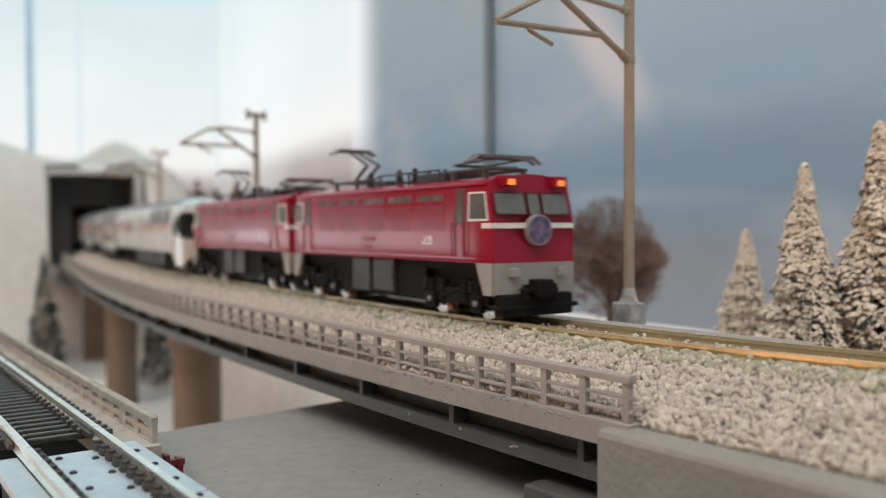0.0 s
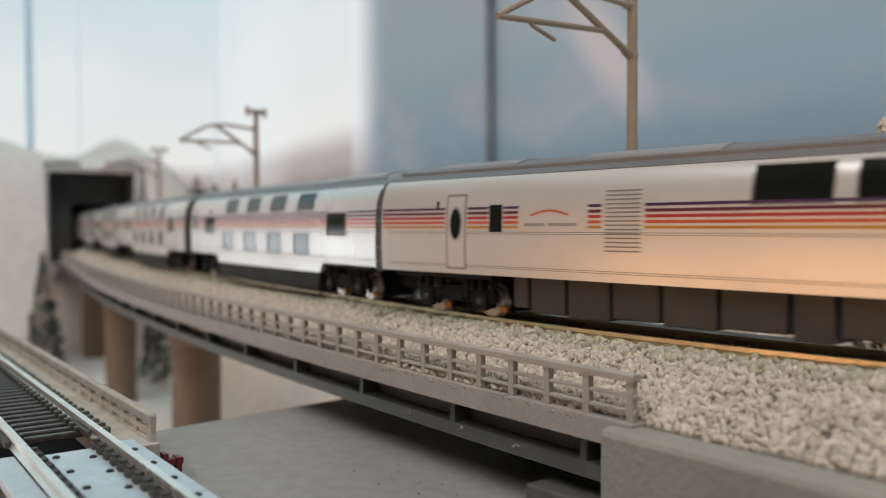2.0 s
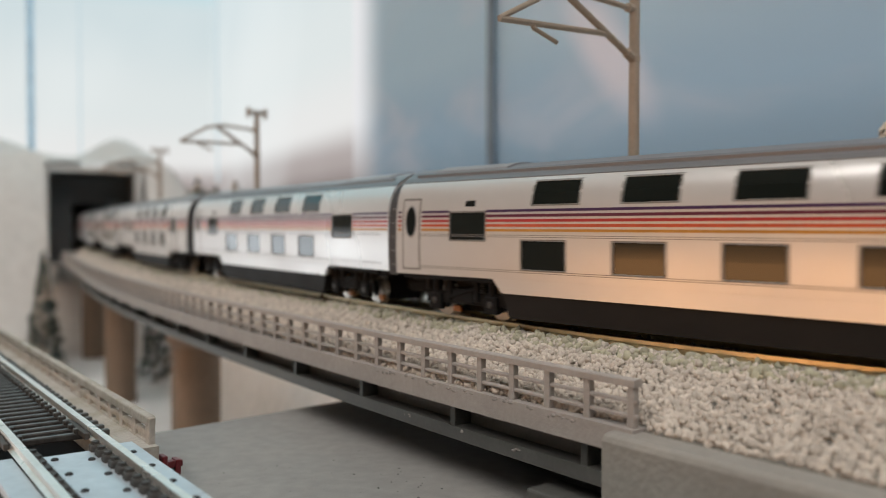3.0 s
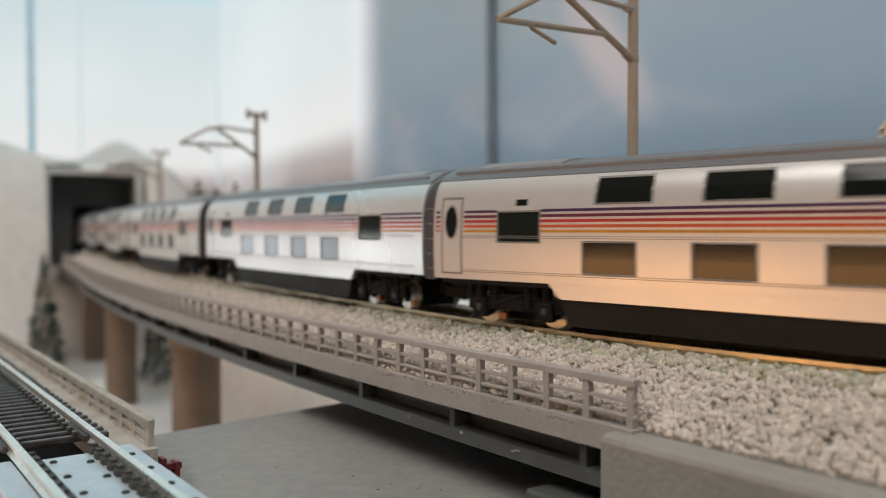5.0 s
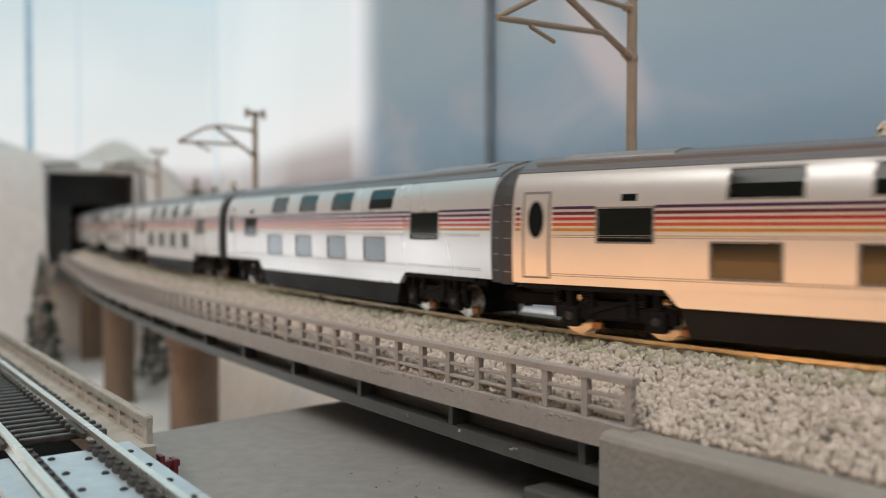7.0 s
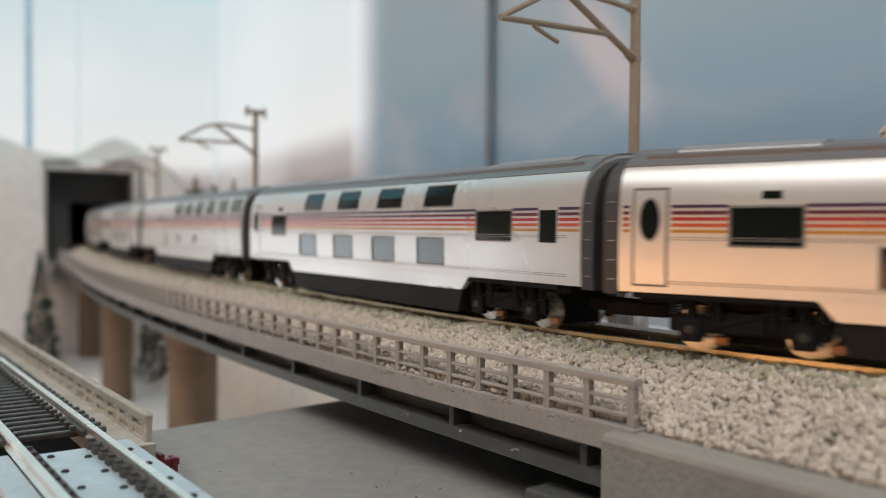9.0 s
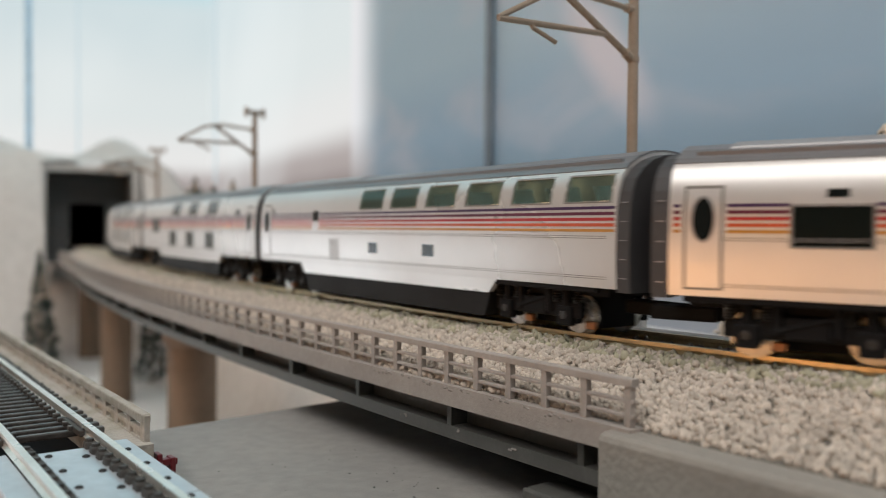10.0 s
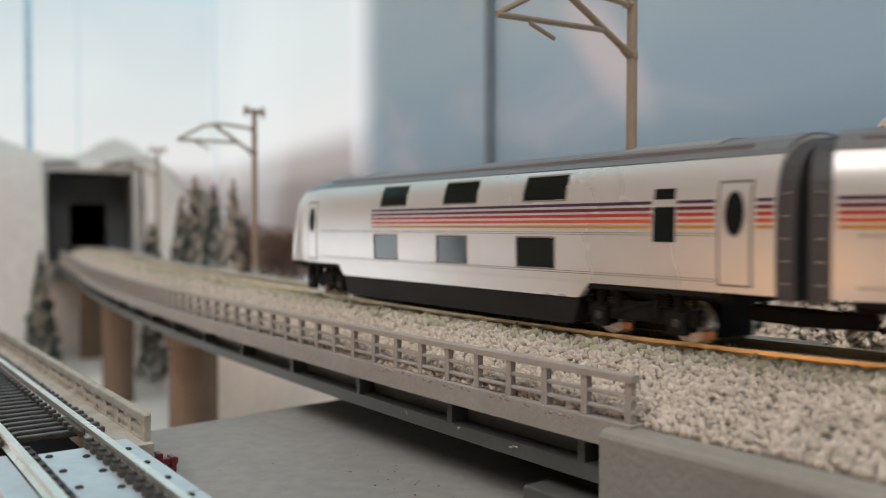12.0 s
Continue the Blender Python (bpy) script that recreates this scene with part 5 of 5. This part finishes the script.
def locomotive(front_mark):
    root = thing("electric_locomotive", "crimson electric locomotive with white band" + (" and round front headmark" if front_mark else " and roof pantographs"),
                 "locomotive", "locomotives of the train")
    cabw = [(1.3, 6.6, 17.5, 21.8), (L_LOCO - 6.6, L_LOCO - 1.3, 17.5, 21.8)]
    bm = bmesh.new()
    shell(bm, [0, 0.4, 1.2, 2.4, 4, 6, 20, 41, 62, 76, 78, 79.6, 80.8, 81.6, 82], LHALF, cabw, thick=0.4, shape=lshape)
    body = part("body", bm, RED, root, smooth="edges")
    for x0, x1, z0, z1 in cabw:
        bm = bmesh.new()
        side_strip(bm, x0, x1, z0, z1, LHALF, proud=-0.15, shape=lshape)
        g = part("cab_side_window", bm, PANECAB, root)
        bm = bmesh.new()
        for a, b, c, d in ((x0 - .3, x1 + .3, z0 - 0.35, z0), (x0 - .3, x1 + .3, z1, z1 + 0.3), (x0 - .3, x0, z0, z1), (x1, x1 + .3, z0, z1)):
            side_strip(bm, a, b, c, d, LHALF, proud=0.1, shape=lshape)
        part("window_frame", bm, WHITEBAND, g)
    # cab doors: recess shade put in as a darker red plate, with handrails
    for x0 in (7.8, L_LOCO - 11.2):
        bm = bmesh.new()
        side_strip(bm, x0, x0 + 3.4, 10.5, 22.8, LHALF, proud=0.04)
        d = part("cab_door", bm, REDDARK, root)
        bm = bmesh.new()
        side_strip(bm, x0 + 0.7, x0 + 2.7, 11.0, 16.6, LHALF, proud=0.12)
        part("door_panel", bm, RED, d)
        bm = bmesh.new()
        side_strip(bm, x0 + 0.9, x0 + 2.5, 17.0, 21.6, LHALF, proud=0.09)
        part("door_window", bm, PANECAB, d)
        for xx in (x0 - 0.3, x0 + 3.7):
            bm = bmesh.new()
            for sg in (1, -1):
                rod(bm, (xx, 9.75 * sg, 11), (xx, 9.75 * sg, 17), 0.16, 6)
            part("handrail", bm, RED, d)
    # five louvre panels with high windows over them
    for i in range(5):
        x0 = 14.4 + i * 10.8
        x1 = x0 + 9.5
        bm = bmesh.new()
        side_strip(bm, x0 + 0.3, x1 - 0.3, 21.0, 22.0, LHALF, proud=0.05)
        hw = part("high_window", bm, SLOT, root)
        bm = bmesh.new()
        for a, b, c, d in ((x0, x1, 20.75, 21.0), (x0, x1, 22.0, 22.25), (x0, x0 + .3, 20.75, 22.25), (x1 - .3, x1, 20.75, 22.25)):
            side_strip(bm, a, b, c, d, LHALF, proud=0.12)
        part("window_frame", bm, REDLOUVRE, hw)
        bm = bmesh.new()
        n = 11
        for k in range(n):
            z = 15.5 + 4.7 * k / n
            side_strip(bm, x0, x1, z, z + 0.24, LHALF, proud=0.08, cols=1)
        part("louvre", bm, REDLOUVRE, root)
    bm = bmesh.new()
    side_strip(bm, 0.8, L_LOCO - 0.8, 10.6, 10.95, LHALF, proud=0.12, shape=lshape)
    part("sill_ledge", bm, RED, root)
    bm = bmesh.new()
    side_strip(bm, 0.6, L_LOCO - 0.6, 23.2, 23.6, LHALF, proud=0.22, shape=lshape)
    part("rain_gutter", bm, RED, root)
    # emblem bars and number plates
    bm = bmesh.new()
    for a, b, c, d in ((18.6, 19.0, 13.0, 14.5), (19.0, 19.8, 13.9, 14.5), (19.0, 20.3, 13.0, 13.3), (20.6, 21.0, 13.0, 14.5), (21.0, 21.9, 13.0, 13.35)):
        side_strip(bm, a, b, c, d, LHALF, proud=0.06, cols=1)
    part("emblem_bar", bm, WHITEBAND, root, "white emblem bars")
    bm = bmesh.new()
    side_strip(bm, 40.0, 45.5, 13.4, 14.2, LHALF, proud=0.1, cols=1)
    side_strip(bm, 42.0, 45.0, 11.8, 12.6, LHALF, proud=0.1, cols=1)
    part("plate_bar", bm, REDLOUVRE, root)
    # fronts
    for end in (0, 1):
        def F(off, u, z):
            x, uu, zz = lshape(0.0, u, z)
            x -= off
            return (x, uu, zz) if end == 0 else (L_LOCO - x, uu, zz)

        def plate(bm, u0, u1, z0, z1, off, deep=0.15):
            n = 6
            secs = []
            for i in range(n + 1):
                u = u0 + (u1 - u0) * i / n
                secs.append([F(off, u, z0), F(off, u, z1), F(-deep, u, z1), F(-deep, u, z0)])
            loft(bm, secs)

        for u0, u1, z0 in ((2.1, 8.3, 18.4), (-1.2, 1.2, 18.2), (-8.3, -2.1, 18.4)):
            bm = bmesh.new()
            plate(bm, u0, u1, z0, 21.8, 0.06)
            w = part("windscreen", bm, PANECAB, root)
            bm = bmesh.new()
            for a, b, c, d in ((u0 - .25, u1 + .25, z0 - .25, z0), (u0 - .25, u1 + .25, 21.8, 22.05), (u0 - .25, u0, z0, 21.8), (u1, u1 + .25, z0, 21.8)):
                plate(bm, a, b, c, d, 0.12)
            part("window_rubber", bm, REDDARK, w)
        bm = bmesh.new()
        plate(bm, -9.3, 9.3, 15.9, 16.8, 0.12)
        for x0, x1 in (((0.1, 2.8),) if end == 0 else ((L_LOCO - 2.8, L_LOCO - 0.1),)):
            side_strip(bm, x0, x1, 15.9, 16.8, LHALF, proud=0.1, cols=1, shape=lshape)
        part("waist_band", bm, WHITEBAND, root)
        for u in (5.2, -5.8):
            bm = bmesh.new()
            x = 0.6 if end == 0 else L_LOCO - 0.6
            sg = -1 if end == 0 else 1
            box(bm, min(x + 0.4 * sg, x - 2.6 * sg), max(x + 0.4 * sg, x - 2.6 * sg), u - 1.5, u + 1.5, 22.9, 24.9, 0.25)
            h = part("headlight_housing", bm, RED, root)
            bm = bmesh.new()
            box(bm, min(x + 0.3 * sg, x + 0.62 * sg), max(x + 0.3 * sg, x + 0.62 * sg), u - 0.75, u + 0.75, 23.2, 24.2, 0.1)
            part("headlight", bm, AMBER if front_mark and end == 0 else PANEDARK, h, "glowing amber headlight" if front_mark and end == 0 else "")
        bm = bmesh.new()
        secs = []
        for off, gw in ((-0.2, 0), (0.25, 0)):
            secs.append([F(off + 0.2, u, z) for u, z in ((8.9, 10.0), (8.9, 4.8), (-8.9, 4.8), (-8.9, 10.0))])
        loft(bm, secs)
        part("front_apron", bm, LOCOGREY, root)
        bm = bmesh.new()
        for sg in (1, -1):
            prof = [(0.6, 10.0), (0.6, 4.6), (3.0, 4.6), (5.2, 10.0)]
            prof = prof if end == 0 else [(L_LOCO - x, z) for x, z in prof]
            loft(bm, [[(x, u * sg, z) for x, z in prof] for u in (8.3, 9.1)])
        part("corner_skirt", bm, LOCOGREY, root)
        bm = bmesh.new()
        sg = -1 if end == 0 else 1
        x = 0.0 if end == 0 else L_LOCO
        box(bm, min(x - 2 * sg, x + 0.9 * sg), max(x - 2 * sg, x + 0.9 * sg), -7.6, 7.6, 1.0, 4.7, 0.3)
        box(bm, min(x - 2 * sg, x + 1.2 * sg), max(x - 2 * sg, x + 1.2 * sg), -8.6, 8.6, 2.2, 3.0, 0.2)
        part("pilot", bm, DARK, root)
        bm = bmesh.new()
        box(bm, min(x - 1 * sg, x + 3.0 * sg), max(x - 1 * sg, x + 3.0 * sg), -1.7, 1.7, 4.2, 7.2, 0.4)
        rod(bm, (x + 1.0 * sg, 3.2, 6.4), (x + 1.2 * sg, 3.2, 3.6), 0.5, 8)
        rod(bm, (x + 1.0 * sg, -3.2, 6.4), (x + 1.2 * sg, -3.2, 3.6), 0.5, 8)
        box(bm, min(x, x + 1.6 * sg), max(x, x + 1.6 * sg), -3.8, 3.8, 4.8, 5.8, 0.3)
        part("coupler", bm, DARK, root)
        for u in (5.2, -5.2):
            bm = bmesh.new()
            box(bm, min(x + .2 * sg, x + 0.7 * sg), max(x + .2 * sg, x + 0.7 * sg), u - 1.0, u + 1.0, 7.6, 9.2, 0.2)
            part("front_step", bm, LOCOGREY, root)
    if front_mark:
        bm = bmesh.new()
        rod(bm, (0.35, -0.2, 15.6), (-0.75, -0.2, 15.6), 2.65, 32)
        hm = part("headmark", bm, LOCOGREY, root, "round headmark with grey rim")
        bm = bmesh.new()
        rod(bm, (-0.7, -0.2, 15.6), (-0.85, -0.2, 15.6), 2.35, 28)
        part("headmark_disc", bm, HEADMARK, hm, "blue disc with pale specks")
    # bogies, tanks
    for x in (13.5, L_LOCO - 13.5):
        bogie(root, x, 14.5, True)
    bm = bmesh.new()
    box(bm, 43.4, 51.2, -8.8, 8.8, 2.9, 9.9, 0.3)
    part("battery_box", bm, UNDERGREY, root)
    bm = bmesh.new()
    box(bm, 33.9, 42.4, -8.6, 8.6, 3.2, 9.9, 0.3)
    for z in (4.6, 6.2, 7.8):
        box(bm, 34.2, 42.1, 8.5, 8.85, z, z + 0.5)
    part("air_tank", bm, UNDERGREY, root)
    bm = bmesh.new()
    box(bm, 3, L_LOCO - 3, -6.2, 6.2, 6.0, 9.0)
    part("centre_sill", bm, DARK, root)
    bm = bmesh.new()
    box(bm, 23, L_LOCO - 23, -7.8, 7.8, 2.4, 9.0)
    part("transformer_case", bm, DARK, root)
    bm = bmesh.new()
    box(bm, 4, L_LOCO - 4, -7.5, 7.5, 8.4, 10.1)
    part("underframe", bm, DARK, root)
    # roof gear
    bm = bmesh.new()
    for u in (6.3, -6.3):
        rod(bm, (20.5, u, 26.8), (43, u, 26.8), 0.2, 6)
        rod(bm, (43, u, 26.8), (51.5, u, 25.2), 0.2, 6)
        for x in (20.5, 31.5, 43):
            rod(bm, (x, u, 24.4), (x, u, 26.6), 0.22, 6)
    part("roof_rail", bm, ROOFGEAR, root)
    for a, b, hgt in ((21.5, 31.5, 26.6), (43.5, 49.5, 26.0)):
        bm = bmesh.new()
        box(bm, a, b, -4.6, 4.6, 24.6, hgt, 0.4)
        part("roof_box", bm, ROOFGEAR, root)
    for x in (33.6, 39.8, 52.0):
        bm = bmesh.new()
        for u in (3.6, -3.6):
            lathe(bm, [(0.9, 24.6), (0.9, 25.4), (0.6, 25.6), (0.9, 25.9), (0.6, 26.2), (0.9, 26.5), (0.6, 26.8), (0.5, 28.0)], 10, at=(x, u, 0))
        part("insulator", bm, ROOFGEAR, root)
    for xc, up in ((13.8, False), (62.5, True)):
        bm = bmesh.new()
        for u in (4.2, -4.2):
            rod(bm, (xc - 6, u, 26.4), (xc + 6, u, 26.4), 0.35, 6)
            for x in (xc - 5, xc + 5):
                rod(bm, (x, u, 24.4), (x, u, 26.4), 0.55, 8)
        for x in (xc - 5, xc + 5):
            rod(bm, (x, -4.2, 26.5), (x, 4.2, 26.5), 0.3, 6)
        p = part("pantograph", bm, PANTO, root, "raised pantograph" if up else "folded pantograph")
        if up:
            lower = [((xc + 2, u, 26.6), (xc - 5.0, u * 1.3, 30.2), 0.42) for u in (1.2, -1.2)]
            upper = [((xc - 5.0, u * 1.3, 30.2), (xc + 4.6, u * 0.8, 33.8), 0.34) for u in (1.2, -1.2)]
            heads, hz, hw = (4.0, 5.8), 34.1, 4.0
        else:
            lower = [((xc - 5, u, 26.8), (xc + 6, u, 27.6), 0.28) for u in (2.6, -2.6)]
            upper = [((xc + 6, u * 1.3, 27.7), (xc - 5.5, u * 1.3, 28.2), 0.26) for u in (2.6, -2.6)]
            heads, hz, hw = (-5.6, -3.8), 28.6, 6.2
        for q0, q1, r in lower + upper:
            bm = bmesh.new()
            rod(bm, q0, q1, r, 6)
            part("pantograph_arm", bm, PANTO, p)
        for dx in heads:
            bm = bmesh.new()
            rod(bm, (xc + dx, -hw, hz), (xc + dx, hw, hz), 0.43, 6)
            for sg in (1, -1):
                rod(bm, (xc + dx, hw * sg, hz), (xc + dx, (hw + 1.6) * sg, hz - 1.0), 0.3, 6)
            part("pantograph_head", bm, PANTO, p)
    return root


# front end of each vehicle behind the front of the first locomotive, its length and its bogie places
TRAIN = []


def build_train():
    one = locomotive(True)
    two = locomotive(False)
    TRAIN.append((one, -4.9, 13.5, 68.5))
    TRAIN.append((two, 79.5, 13.5, 68.5))
    lounge = coach("lounge")
    TRAIN.append((lounge, 172.4, 19.0, 111.0))
    sleeper = coach("sleeper")
    for i in range(8):
        ob = sleeper if i == 0 else coach("sleeper", True) if i == 7 else copy_thing(sleeper, Matrix())
        TRAIN.append((ob, 305.7 + 133.3 * i, 19.0, 111.0))
    TRAIN.append((coach("dining"), 305.7 + 133.3 * 8, 19.0, 111.0))
    two_car = coach("twin")
    TRAIN.append((two_car, 305.7 + 133.3 * 9, 19.0, 111.0))
    TRAIN.append((coach("end"), 305.7 + 133.3 * 10, 19.0, 111.0))


build_train()


# ---- what moves ----
HEAD = [(0.0, 106.4), (1.5, -98.1), (2.5, -235.0), (3.0, -303.9), (5.0, -582.1), (5.5, -654.5), (6.5, -796.6), (7.0, -869.3),
        (8.8, -1128.6), (9.2, -1184.9), (9.5, -1227.5), (10.5, -1366.4), (11.5, -1509.6), (12.0, -1584.2)]


def head_at(t):
    """Place of the train's front: near-steady running, about 0.14 m a second."""
    c = np.polyfit([a for a, b in HEAD], [b for a, b in HEAD], 5)
    return float(np.polyval(c, t))


def motions():
    for ob, off, b0, b1 in TRAIN:
        rows = []
        for i in range(61):
            t = i * 0.2
            s = head_at(t) + off
            p, q = on_track(s + b0), on_track(s + b1)
            d = (q - p).normalized()
            o = p - d * b0
            rows.append((t, pose(o.x * MM, o.y * MM, 0, 0, 0, math.degrees(math.atan2(d.y, d.x)))))
        walk(ob, rows)


motions()
